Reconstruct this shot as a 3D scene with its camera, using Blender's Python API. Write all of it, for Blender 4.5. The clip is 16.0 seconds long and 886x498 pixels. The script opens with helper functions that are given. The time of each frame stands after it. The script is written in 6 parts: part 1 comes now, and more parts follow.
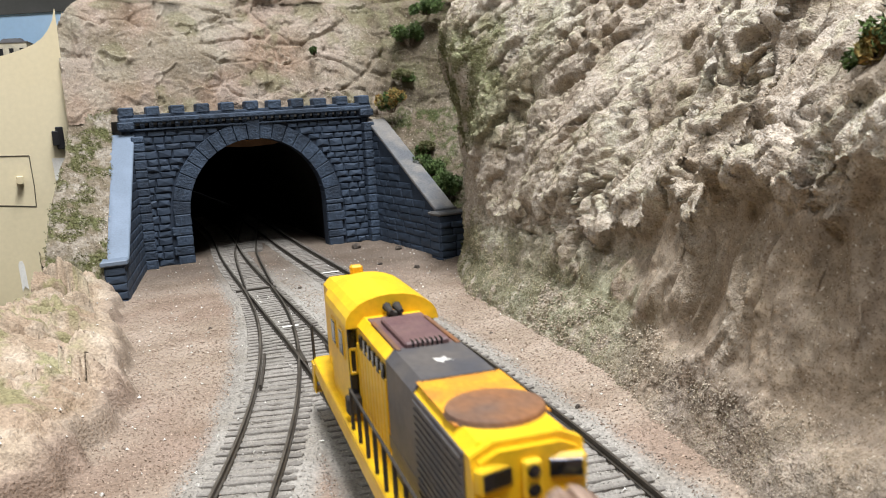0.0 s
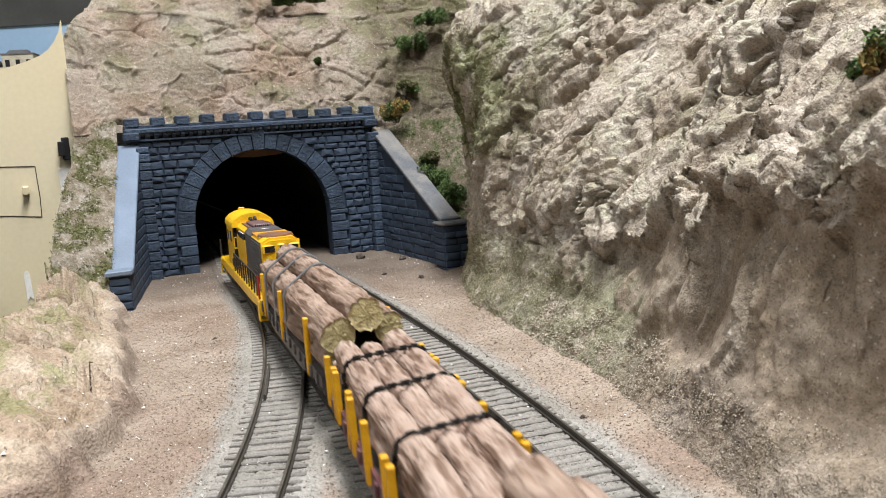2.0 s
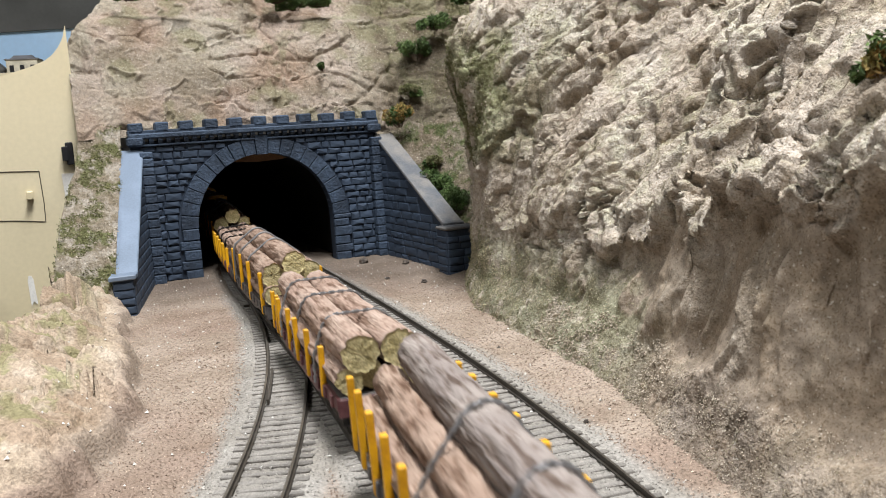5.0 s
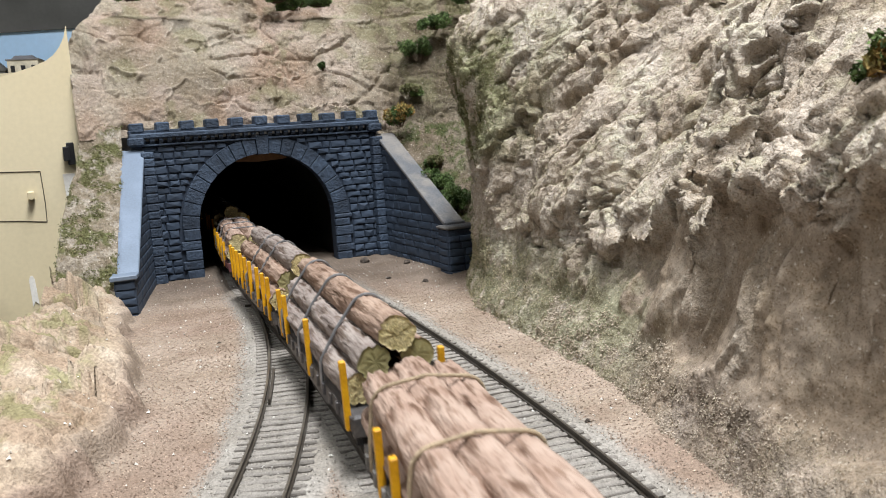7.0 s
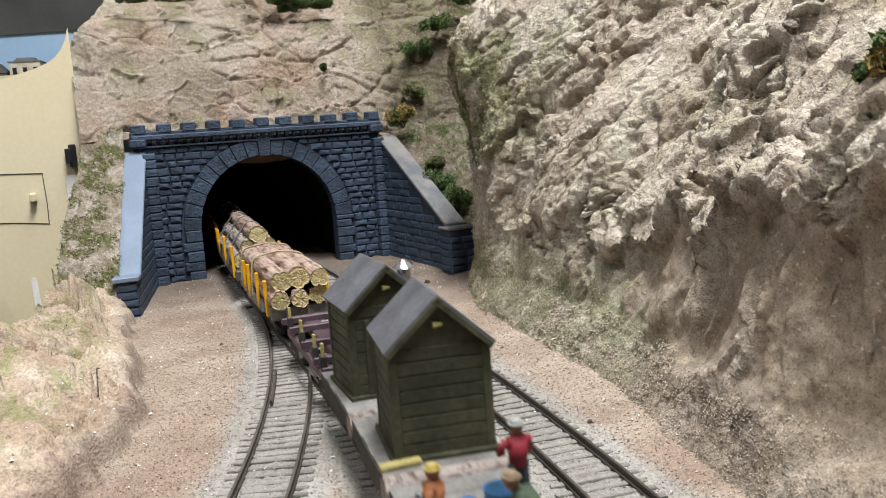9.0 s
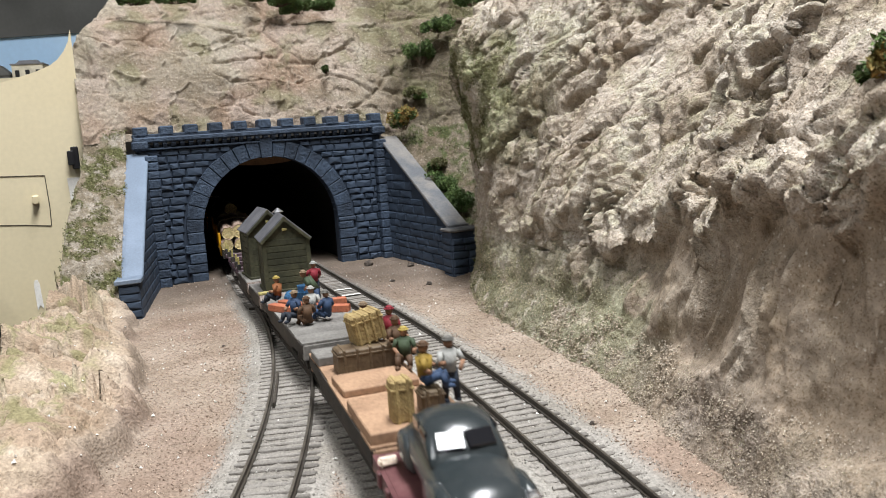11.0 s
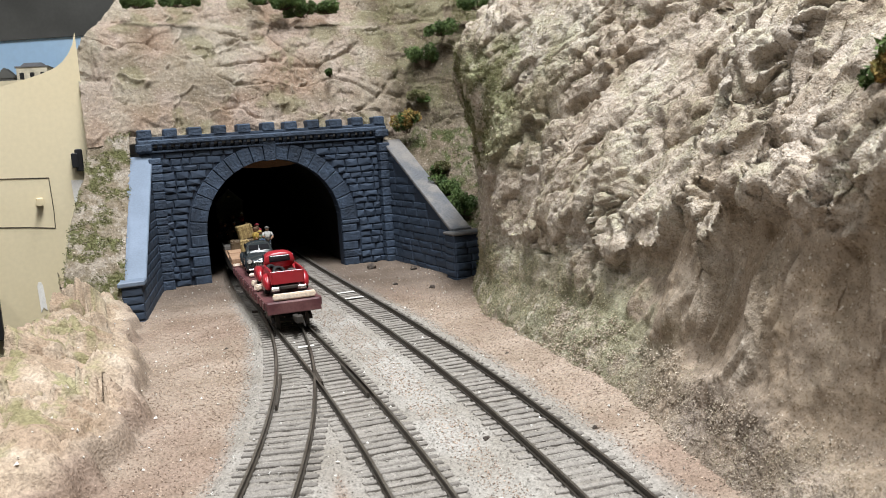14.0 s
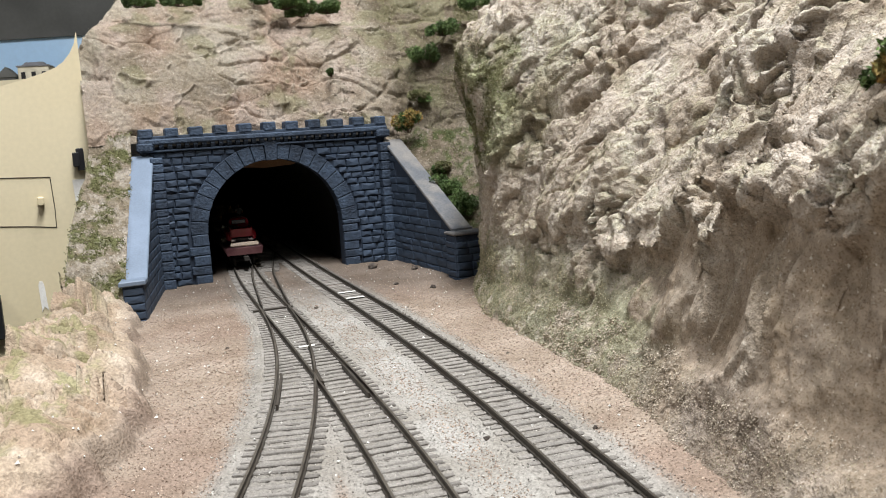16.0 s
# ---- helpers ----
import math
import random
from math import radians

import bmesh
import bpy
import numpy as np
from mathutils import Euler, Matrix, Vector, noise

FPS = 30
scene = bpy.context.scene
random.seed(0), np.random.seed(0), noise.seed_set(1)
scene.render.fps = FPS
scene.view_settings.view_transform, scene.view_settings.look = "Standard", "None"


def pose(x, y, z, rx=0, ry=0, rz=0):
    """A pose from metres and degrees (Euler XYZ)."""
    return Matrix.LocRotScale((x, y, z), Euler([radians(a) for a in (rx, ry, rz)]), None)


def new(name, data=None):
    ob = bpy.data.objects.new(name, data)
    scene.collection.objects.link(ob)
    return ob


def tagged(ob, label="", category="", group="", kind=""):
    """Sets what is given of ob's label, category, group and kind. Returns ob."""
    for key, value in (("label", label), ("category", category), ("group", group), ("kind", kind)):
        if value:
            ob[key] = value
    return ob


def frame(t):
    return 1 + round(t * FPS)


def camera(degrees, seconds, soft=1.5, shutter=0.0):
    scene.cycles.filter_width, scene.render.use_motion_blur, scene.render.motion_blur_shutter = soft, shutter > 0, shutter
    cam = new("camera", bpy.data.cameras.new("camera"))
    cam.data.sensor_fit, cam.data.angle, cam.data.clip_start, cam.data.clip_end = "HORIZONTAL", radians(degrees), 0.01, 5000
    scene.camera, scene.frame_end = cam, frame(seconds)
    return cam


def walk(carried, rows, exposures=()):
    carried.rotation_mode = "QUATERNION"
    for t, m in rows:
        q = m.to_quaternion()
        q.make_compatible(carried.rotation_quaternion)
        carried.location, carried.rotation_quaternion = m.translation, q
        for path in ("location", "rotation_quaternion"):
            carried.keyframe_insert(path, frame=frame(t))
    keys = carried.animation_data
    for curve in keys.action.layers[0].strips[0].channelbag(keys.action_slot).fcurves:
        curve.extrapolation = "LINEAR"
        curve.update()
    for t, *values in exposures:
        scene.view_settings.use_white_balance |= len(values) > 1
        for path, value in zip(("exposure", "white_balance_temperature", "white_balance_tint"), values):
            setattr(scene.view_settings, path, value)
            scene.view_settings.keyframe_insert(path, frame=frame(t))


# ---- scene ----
# All lengths below are in millimetres of the model and are turned into metres when a mesh is made.
MM = 0.001
EYE = (0.0, 0.0, 0.1077)
cam = camera(56, 16.0, soft=0.85, shutter=0.4)
cam.data.dof.use_dof, cam.data.dof.focus_distance, cam.data.dof.aperture_fstop = True, 0.47, 45
TURNS = [
    (0, (80.704, 3.494, -1.609)),
    (0.5, (81.093, 3.513, -1.001)),
    (1, (81.277, 3.620, -1.073)),
    (1.5, (81.225, 3.737, -1.132)),
    (2, (81.409, 3.569, -1.320)),
    (2.5, (81.451, 3.532, -1.383)),
    (3, (81.583, 3.647, -1.231)),
    (3.5, (81.626, 3.602, -1.116)),
    (4, (81.763, 3.643, -1.131)),
    (6.5, (81.656, 3.673, -1.071)),
    (7, (81.693, 3.756, -1.053)),
    (7.5, (81.725, 3.833, -1.013)),
    (8, (81.795, 3.893, -0.962)),
    (8.5, (81.804, 3.871, -0.945)),
    (9, (81.769, 3.892, -0.950)),
    (11.5, (81.907, 3.972, -0.809)),
    (12, (81.827, 3.919, -0.843)),
    (12.5, (81.739, 3.866, -0.798)),
    (13, (81.848, 3.851, -0.783)),
    (13.5, (82.026, 3.856, -0.740)),
    (14, (82.138, 3.834, -0.593)),
    (14.5, (82.195, 3.764, -0.523)),
    (15, (82.153, 3.807, -0.539)),
    (15.5, (82.125, 3.759, -0.561)),
    (16, (82.133, 3.745, -0.517)),
]
walk(cam, [(t, pose(*EYE, *a)) for t, a in TURNS])

# ---- world and light ----
world = bpy.data.worlds.new("room_air")
scene.world = world
world.use_nodes = True
world.node_tree.nodes["Background"].inputs[0].default_value = (0.62, 0.66, 0.72, 1)
world.node_tree.nodes["Background"].inputs[1].default_value = 0.05
scene.view_settings.exposure = 0.0


def ceiling_lamp(x, y, sx, sy, watts, colour):
    data = bpy.data.lights.new("ceiling_tube", "AREA")
    data.shape, data.size, data.size_y = "RECTANGLE", sx, sy
    data.energy, data.color = watts, colour
    ob = new("ceiling_tube", data)
    ob.matrix_basis = pose(x, y, 1.62)
    return ob


ceiling_lamp(0.18, 0.02, 0.22, 1.2, 66, (0.96, 0.98, 1.0))
ceiling_lamp(-1.1, -0.3, 0.30, 1.2, 20, (0.96, 0.98, 1.0))
ceiling_lamp(0.3, -1.6, 1.2, 0.30, 3, (0.96, 0.98, 1.0))


# ---- materials ----
def material(name, colour, rough=0.85, metal=0.0, second=None, scale=60.0, fine=900.0, bump=0.3, depth=0.0006,
             spread=0.12, attribute=None, island=False, spec=0.3, coords="Object"):
    """Two scales of noise over a base colour, with grain as bump; attribute names a colour layer that gives the base."""
    m = bpy.data.materials.new(name)
    m.use_nodes = True
    nt = m.node_tree
    n, l = nt.nodes, nt.links
    b = n["Principled BSDF"]
    b.inputs["Roughness"].default_value, b.inputs["Metallic"].default_value = rough, metal
    b.inputs["Specular IOR Level"].default_value = spec
    tc = n.new("ShaderNodeTexCoord")
    big, small = n.new("ShaderNodeTexNoise"), n.new("ShaderNodeTexNoise")
    for t, s, d in ((big, scale, 5), (small, fine, 3)):
        t.inputs["Scale"].default_value, t.inputs["Detail"].default_value = s, d
        l.new(tc.outputs[coords], t.inputs["Vector"])
    mix = n.new("ShaderNodeMix")
    mix.data_type = "RGBA"
    ramp = n.new("ShaderNodeMapRange")
    ramp.inputs[1].default_value, ramp.inputs[2].default_value = 0.38, 0.62
    l.new(big.outputs["Fac"], ramp.inputs[0])
    l.new(ramp.outputs[0], mix.inputs["Factor"])
    second = second or tuple(c * 0.72 for c in colour)
    mix.inputs["A"].default_value, mix.inputs["B"].default_value = (*colour, 1), (*second, 1)
    out = mix.outputs["Result"]
    if attribute:
        at = n.new("ShaderNodeAttribute")
        at.attribute_name = attribute
        mul = n.new("ShaderNodeMix")
        mul.data_type, mul.blend_type = "RGBA", "MULTIPLY"
        mul.inputs["Factor"].default_value = 1.0
        l.new(at.outputs["Color"], mul.inputs["A"])
        l.new(out, mul.inputs["B"])
        out = mul.outputs["Result"]
    hsv = n.new("ShaderNodeHueSaturation")
    val = n.new("ShaderNodeMapRange")
    val.inputs[1].default_value, val.inputs[2].default_value = 0.25, 0.75
    val.inputs[3].default_value, val.inputs[4].default_value = 1 - 2 * spread, 1 + 2 * spread
    l.new(small.outputs["Fac"], val.inputs[0])
    rnd = None
    if island:
        rnd = n.new("ShaderNodeNewGeometry").outputs["Random Per Island"]
    else:
        rnd = n.new("ShaderNodeObjectInfo").outputs["Random"]
    r2 = n.new("ShaderNodeMapRange")
    r2.inputs[3].default_value, r2.inputs[4].default_value = 1 - spread, 1 + spread
    l.new(rnd, r2.inputs[0])
    times = n.new("ShaderNodeMath")
    times.operation = "MULTIPLY"
    l.new(val.outputs[0], times.inputs[0])
    l.new(r2.outputs[0], times.inputs[1])
    l.new(times.outputs[0], hsv.inputs["Value"])
    l.new(out, hsv.inputs["Color"])
    l.new(hsv.outputs["Color"], b.inputs["Base Color"])
    bu = n.new("ShaderNodeBump")
    bu.inputs["Strength"].default_value, bu.inputs["Distance"].default_value = bump, depth
    l.new(small.outputs["Fac"], bu.inputs["Height"])
    l.new(bu.outputs["Normal"], b.inputs["Normal"])
    return m


def plain(name, colour, rough=0.5, metal=0.0, glow=0.0):
    m = bpy.data.materials.new(name)
    m.use_nodes = True
    b = m.node_tree.nodes["Principled BSDF"]
    b.inputs["Base Color"].default_value = (*colour, 1)
    b.inputs["Roughness"].default_value, b.inputs["Metallic"].default_value = rough, metal
    if glow:
        b.inputs["Emission Color"].default_value = (*colour, 1)
        b.inputs["Emission Strength"].default_value = glow
    return m


def rock_material(name):
    """Gritty plaster: the vertex tint under broad stains, sandy speckle and pale flecks, with lumps and grains as relief."""
    m = bpy.data.materials.new(name)
    m.use_nodes = True
    n, l = m.node_tree.nodes, m.node_tree.links
    b = n["Principled BSDF"]
    b.inputs["Roughness"].default_value, b.inputs["Specular IOR Level"].default_value = 0.95, 0.1
    tc, at = n.new("ShaderNodeTexCoord"), n.new("ShaderNodeAttribute")
    at.attribute_name = "tint"
    tex = []
    for scale, detail in ((45, 5), (420, 4), (1500, 3), (760, 2)):
        t = n.new("ShaderNodeTexNoise")
        t.inputs["Scale"].default_value, t.inputs["Detail"].default_value = scale, detail
        l.new(tc.outputs["Object"], t.inputs["Vector"])
        tex.append(t.outputs["Fac"])

    def ranged(src, a, b0, c, d):
        r = n.new("ShaderNodeMapRange")
        for k, val in enumerate((a, b0, c, d)):
            r.inputs[k + 1].default_value = val
        l.new(src, r.inputs[0])
        return r.outputs[0]

    def mixed(kind, fac, a, c):
        mx = n.new("ShaderNodeMix")
        mx.data_type, mx.blend_type = "RGBA", kind
        if isinstance(fac, float):
            mx.inputs["Factor"].default_value = fac
        else:
            l.new(fac, mx.inputs["Factor"])
        l.new(a, mx.inputs["A"])
        mx.inputs["B"].default_value = (*c, 1)
        return mx.outputs["Result"]
    col = mixed("MULTIPLY", ranged(tex[0], 0.4, 0.62, 0, 1), at.outputs["Color"], (0.80, 0.77, 0.72))
    col = mixed("MULTIPLY", ranged(tex[2], 0.52, 0.66, 0, 1), col, (0.62, 0.57, 0.50))
    col = mixed("MIX", ranged(tex[3], 0.66, 0.72, 0, 0.55), col, (0.66, 0.61, 0.53))
    val = n.new("ShaderNodeHueSaturation")
    l.new(ranged(tex[1], 0.25, 0.75, 0.72, 1.28), val.inputs["Value"])
    l.new(col, val.inputs["Color"])
    l.new(val.outputs["Color"], b.inputs["Base Color"])
    last = None
    for src, depth in ((tex[1], 0.0016), (tex[2], 0.0007)):
        bu = n.new("ShaderNodeBump")
        bu.inputs["Distance"].default_value = depth
        l.new(at.outputs["Alpha"], bu.inputs["Strength"])
        l.new(src, bu.inputs["Height"])
        if last:
            l.new(last, bu.inputs["Normal"])
        last = bu.outputs["Normal"]
    l.new(last, b.inputs["Normal"])
    return m


EARTH = material("earth", (1, 1, 1), 0.95, second=(0.80, 0.78, 0.75), scale=30, fine=850, bump=0.9, depth=0.0010, spread=0.16, attribute="tint", spec=0.1)
ROCK = rock_material("plaster_rock")
BALLAST = material("ballast_stone", (0.37, 0.345, 0.315), 0.95, second=(0.25, 0.23, 0.205), scale=200, fine=1500, island=True, spread=0.2, spec=0.1)
STONE = material("painted_stone", (0.050, 0.073, 0.112), 0.66, second=(0.030, 0.043, 0.066), scale=55, fine=520, bump=1.0, depth=0.0011, spread=0.16)
CAP = material("painted_coping", (0.175, 0.22, 0.29), 0.5, second=(0.15, 0.19, 0.25), scale=40, fine=900, bump=0.15, depth=0.0003, spread=0.06)
CAP_DUSTY = material("dusty_coping", (0.17, 0.16, 0.15), 0.9, second=(0.10, 0.105, 0.115), scale=60, fine=900, bump=0.4)
MORTAR = material("painted_joint", (0.032, 0.045, 0.070), 0.8, scale=60, bump=0.3)
# near-black base colour carries the darkness inside the tunnel
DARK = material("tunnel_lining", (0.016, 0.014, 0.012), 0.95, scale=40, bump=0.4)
LINING = material("tunnel_wood", (0.16, 0.09, 0.045), 0.85, scale=40, bump=0.3)
RAIL = material("rail_steel", (0.075, 0.066, 0.056), 0.55, metal=0.35, second=(0.055, 0.045, 0.035), scale=80, fine=1200, bump=0.2, depth=0.0002)
RAILTOP = material("rail_head", (0.26, 0.235, 0.20), 0.38, metal=0.8, second=(0.16, 0.14, 0.12), scale=60, fine=1500, bump=0.1, depth=0.0001)
TIE = material("weathered_tie", (0.25, 0.23, 0.207), 0.9, second=(0.165, 0.15, 0.134), scale=120, fine=1400, bump=0.5, depth=0.0004, spread=0.16)
CREAM = material("cream_paint", (0.70, 0.61, 0.42), 0.55, second=(0.63, 0.53, 0.335), scale=4, fine=300, bump=0.1, depth=0.0004, spread=0.02)
GREY_WALL = material("dark_grey_paint", (0.105, 0.105, 0.10), 0.8, scale=6, fine=150, bump=0.1, spread=0.03)
SKY = material("painted_sky", (0.42, 0.62, 0.86), 0.7, second=(0.55, 0.72, 0.90), scale=3, fine=100, bump=0.05, spread=0.02)
WHITE = material("white_paint", (0.78, 0.76, 0.72), 0.7, second=(0.70, 0.67, 0.62), scale=90, spread=0.05, bump=0.2)
BLACK = material("black_plastic", (0.018, 0.018, 0.02), 0.45, scale=80, bump=0.1, spread=0.05)
ROOM = material("room_paint", (0.30, 0.285, 0.26), 0.9, scale=3, fine=80, bump=0.1, spread=0.03)
CARPET = material("floor_carpet", (0.12, 0.11, 0.10), 0.95, scale=10, fine=300, spread=0.1)
PENCIL = plain("pencil_line", (0.06, 0.045, 0.03), 0.8)


# ---- mesh helpers, all in millimetres ----
def link(name, bm, mat, parent=None, label="", smooth=False):
    bmesh.ops.scale(bm, vec=(MM, MM, MM), verts=bm.verts)
    bmesh.ops.recalc_face_normals(bm, faces=bm.faces)
    me = bpy.data.meshes.new(name)
    bm.to_mesh(me)
    bm.free()
    for m in (mat if isinstance(mat, (list, tuple)) else (mat,)):
        me.materials.append(m)
    if smooth:
        me.polygons.foreach_set("use_smooth", [True] * len(me.polygons))
    ob = new(name, me)
    if parent:
        ob.parent = parent
    return tagged(ob, label)


part = link


def raw(name, verts, faces, mat, parent=None, label="", smooth=True, tint=None):
    """A mesh from arrays of vertices (mm) and faces, with an optional colour for each vertex."""
    me = bpy.data.meshes.new(name)
    me.from_pydata((np.asarray(verts, float) * MM).tolist(), [], faces.tolist() if hasattr(faces, "tolist") else faces)
    for m in (mat if isinstance(mat, (list, tuple)) else (mat,)):
        me.materials.append(m)
    if tint is not None:
        layer = me.color_attributes.new("tint", "FLOAT_COLOR", "POINT")
        layer.data.foreach_set("color", np.concatenate([tint, np.ones((len(tint), 4 - tint.shape[1]))], 1).astype(np.float32).ravel())
    if smooth:
        me.polygons.foreach_set("use_smooth", [True] * len(me.polygons))
    me.update()
    ob = new(name, me)
    if parent:
        ob.parent = parent
    return tagged(ob, label)


def mpose(x, y, z, rx=0, ry=0, rz=0):
    return pose(x * MM, y * MM, z * MM, rx, ry, rz)


def box(bm, c, s, bev=0.0, m=None, seg=1, mat=0):
    r = bmesh.ops.create_cube(bm, size=1)
    vs = r["verts"]
    bmesh.ops.scale(bm, vec=s, verts=vs)
    if bev:
        es = list({e for v in vs for e in v.link_edges})
        r = bmesh.ops.bevel(bm, geom=es, offset=bev, segments=seg, affect="EDGES")
        vs = list({v for f in r["faces"] for v in f.verts} | {v for v in vs if v.is_valid})
    if m is not None:
        bmesh.ops.transform(bm, matrix=m, verts=vs)
    bmesh.ops.translate(bm, vec=c, verts=vs)
    if mat:
        for f in {f for v in vs for f in v.link_faces}:
            f.material_index = mat
    return vs


def rod(bm, a, b, r0, r1=None, seg=10, caps=True):
    a, b = Vector(a), Vector(b)
    r = bmesh.ops.create_cone(bm, cap_ends=caps, segments=seg, radius1=r0, radius2=r0 if r1 is None else r1, depth=(b - a).length)
    q = (b - a).to_track_quat("Z", "Y").to_matrix().to_4x4()
    bmesh.ops.transform(bm, matrix=Matrix.Translation((a + b) / 2) @ q, verts=r["verts"])
    return r["verts"]


def prism(bm, outline, y0, y1, axis="y"):
    """Extrude an outline of (a, z) pairs along an axis: y gives (a, y, z), x gives (x, a, z), z gives (a, b, z)."""
    def at(a, b, k):
        return {"y": (a, k, b), "x": (k, a, b), "z": (a, b, k)}[axis]
    lo = [bm.verts.new(at(a, b, y0)) for a, b in outline]
    hi = [bm.verts.new(at(a, b, y1)) for a, b in outline]
    n = len(outline)
    fs = [bm.faces.new(lo), bm.faces.new(hi[::-1])]
    for i in range(n):
        fs.append(bm.faces.new((lo[i], hi[i], hi[(i + 1) % n], lo[(i + 1) % n])))
    return fs


def sweep(bm, pts, section, z=0.0, caps=True):
    """Sweep a section of (side, z) pairs along plan points."""
    pts = [Vector((x, y, 0)) for x, y in pts]
    rings = []
    for i, p in enumerate(pts):
        d = (pts[min(i + 1, len(pts) - 1)] - pts[max(i - 1, 0)]).normalized()
        side = Vector((d.y, -d.x, 0))
        rings.append([bm.verts.new(p + side * a + Vector((0, 0, z + h))) for a, h in section])
    n = len(section)
    for r0, r1 in zip(rings, rings[1:]):
        for j in range(n):
            bm.faces.new((r0[j], r0[(j + 1) % n], r1[(j + 1) % n], r1[j]))
    if caps:
        bm.faces.new(rings[0])
        bm.faces.new(rings[-1][::-1])


# ---- noise on arrays ----
def lattice(seed, shape=(64, 64, 64)):
    return np.random.RandomState(seed).rand(*shape)


LAT = [lattice(i) for i in range(4)]


def vnoise(p, seed=0):
    """Smooth value noise, 0 to 1, at an array of points."""
    lat = LAT[seed % 4]
    i = np.floor(p).astype(int)
    f = p - i
    f = f * f * f * (f * (f * 6 - 15) + 10)
    i = (i + seed * 17) & 63
    j = (i + 1) & 63
    r = 0
    for a in (0, 1):
        for b in (0, 1):
            for c in (0, 1):
                w = (f[:, 0] if a else 1 - f[:, 0]) * (f[:, 1] if b else 1 - f[:, 1]) * (f[:, 2] if c else 1 - f[:, 2])
                r = r + w * lat[(j if a else i)[:, 0], (j if b else i)[:, 1], (j if c else i)[:, 2]]
    return r


def fbm(p, octaves=4, seed=0, gain=0.5, ridged=False):
    r, amp, tot = 0, 1.0, 0.0
    for k in range(octaves):
        v = vnoise(p * 2.03 ** k + 7.3 * k, seed + k)
        if ridged:
            v = 1 - np.abs(2 * v - 1)
        r, tot, amp = r + amp * v, tot + amp, amp * gain
    return r / tot


def grid_faces(nu, nv):
    i = np.arange(nu * nv).reshape(nu, nv)
    return np.stack([i[:-1, :-1], i[1:, :-1], i[1:, 1:], i[:-1, 1:]], -1).reshape(-1, 4)


def mixc(a, b, w):
    return np.asarray(a) * (1 - w[:, None]) + np.asarray(b) * w[:, None]


def step(x, a, b):
    t = np.clip((x - a) / (b - a), 0, 1)
    return t * t * (3 - 2 * t)


# ---- plan: track centre lines x(y), and the portal's frame ----
def cubic(c):
    return lambda y: c[0] + c[1] * ((y - 400) / 200) + c[2] * ((y - 400) / 200) ** 2 + c[3] * ((y - 400) / 200) ** 3


def line(c, lo, hi, bend=0.0, turn=0.0):
    f = cubic(c)

    def at(y):
        y = np.asarray(y, float)
        yc = np.clip(y, lo, hi)
        slope = (f(yc + 0.5) - f(yc - 0.5))
        return f(yc) + slope * (y - yc) - bend * np.minimum(y - lo, 0) ** 2 - turn * np.clip(y - hi, 0, 300) * (y - hi - np.clip(y - hi, 0, 300) / 2)
    return at


TRAIN_LINE = line((-64.575, -70.365, -4.39, 3.583), 200, 720, 0.00005, 0.0005)
FAR_LINE = line((-7.458, -66.978, -7.125, 2.523), 200, 725)
LEFT_LINE = line((-76.385, -40.03, -21.909, -0.621), 230, 510)
SPUR_LINE = line((-83.276, -26.6, -29.776, 10.703), 540, 735)

PORTAL = Matrix.Translation((-137.1, 695.2, 0)) @ Matrix.Rotation(radians(23.57), 4, "Z")
PU, PN = np.array((0.91656, 0.39988)), np.array((-0.39988, 0.91656))
PC = np.array((-137.1, 695.2))


def from_portal(s, n):
    return PC[0] + PU[0] * s + PN[0] * n, PC[1] + PU[1] * s + PN[1] * n


def to_portal(x, y):
    dx, dy = x - PC[0], y - PC[1]
    return dx * PU[0] + dy * PU[1], dx * PN[0] + dy * PN[1]


CLIFF_Y = (-400, 0, 150, 224, 260, 332, 396, 479, 560, 602, 650, 720)
CLIFF_X = (260, 150, 96, 77, 74, 66, 47, 27, 25, 30, 58, 100)
BANK_Y = (-400, 100, 254, 292, 346, 404, 514, 560, 640)
BANK_X = (-130, -122, -118, -114, -130, -155, -197, -215, -240)


# ---- ground ----
def facets(p, size, seed, tilt=1.0, jump=0.3):
    """Chipped faces: cells that each lean their own way. Gives their height, in parts of the size, and the distance to an edge."""
    q = p / np.asarray(size, float)
    i0 = np.floor(q).astype(int)
    near = np.full(len(q), 9.0)
    second = np.full(len(q), 9.0)
    height = np.zeros(len(q))
    for dx in (-1, 0, 1):
        for dy in (-1, 0, 1):
            for dz in (-1, 0, 1):
                c = i0 + (dx, dy, dz)
                k = (c + 13 * seed) & 63
                r = [LAT[j][k[:, 0], k[:, 1], k[:, 2]] for j in range(4)]
                k2 = (k + 29) & 63
                g = [LAT[j][k2[:, 0], k2[:, 1], k2[:, 2]] - 0.5 for j in range(3)]
                away = q - c - np.stack(r[:3], 1)
                dist = (away ** 2).sum(1)
                h = jump * (r[3] - 0.5) + tilt * (away[:, 0] * g[0] + away[:, 1] * g[1] + away[:, 2] * g[2])
                closer = dist < near
                second = np.where(closer, near, np.minimum(second, dist))
                height = np.where(closer, h, height)
                near = np.where(closer, dist, near)
    return height, np.sqrt(second) - np.sqrt(near)


def warped(p, size, amount, seed):
    w = np.stack([fbm(p / size + 3.1, 3, seed), fbm(p / size + 9.7, 3, seed + 1), fbm(p / size + 5.2, 3, seed + 2)], 1)
    return p + amount * (w - 0.5)


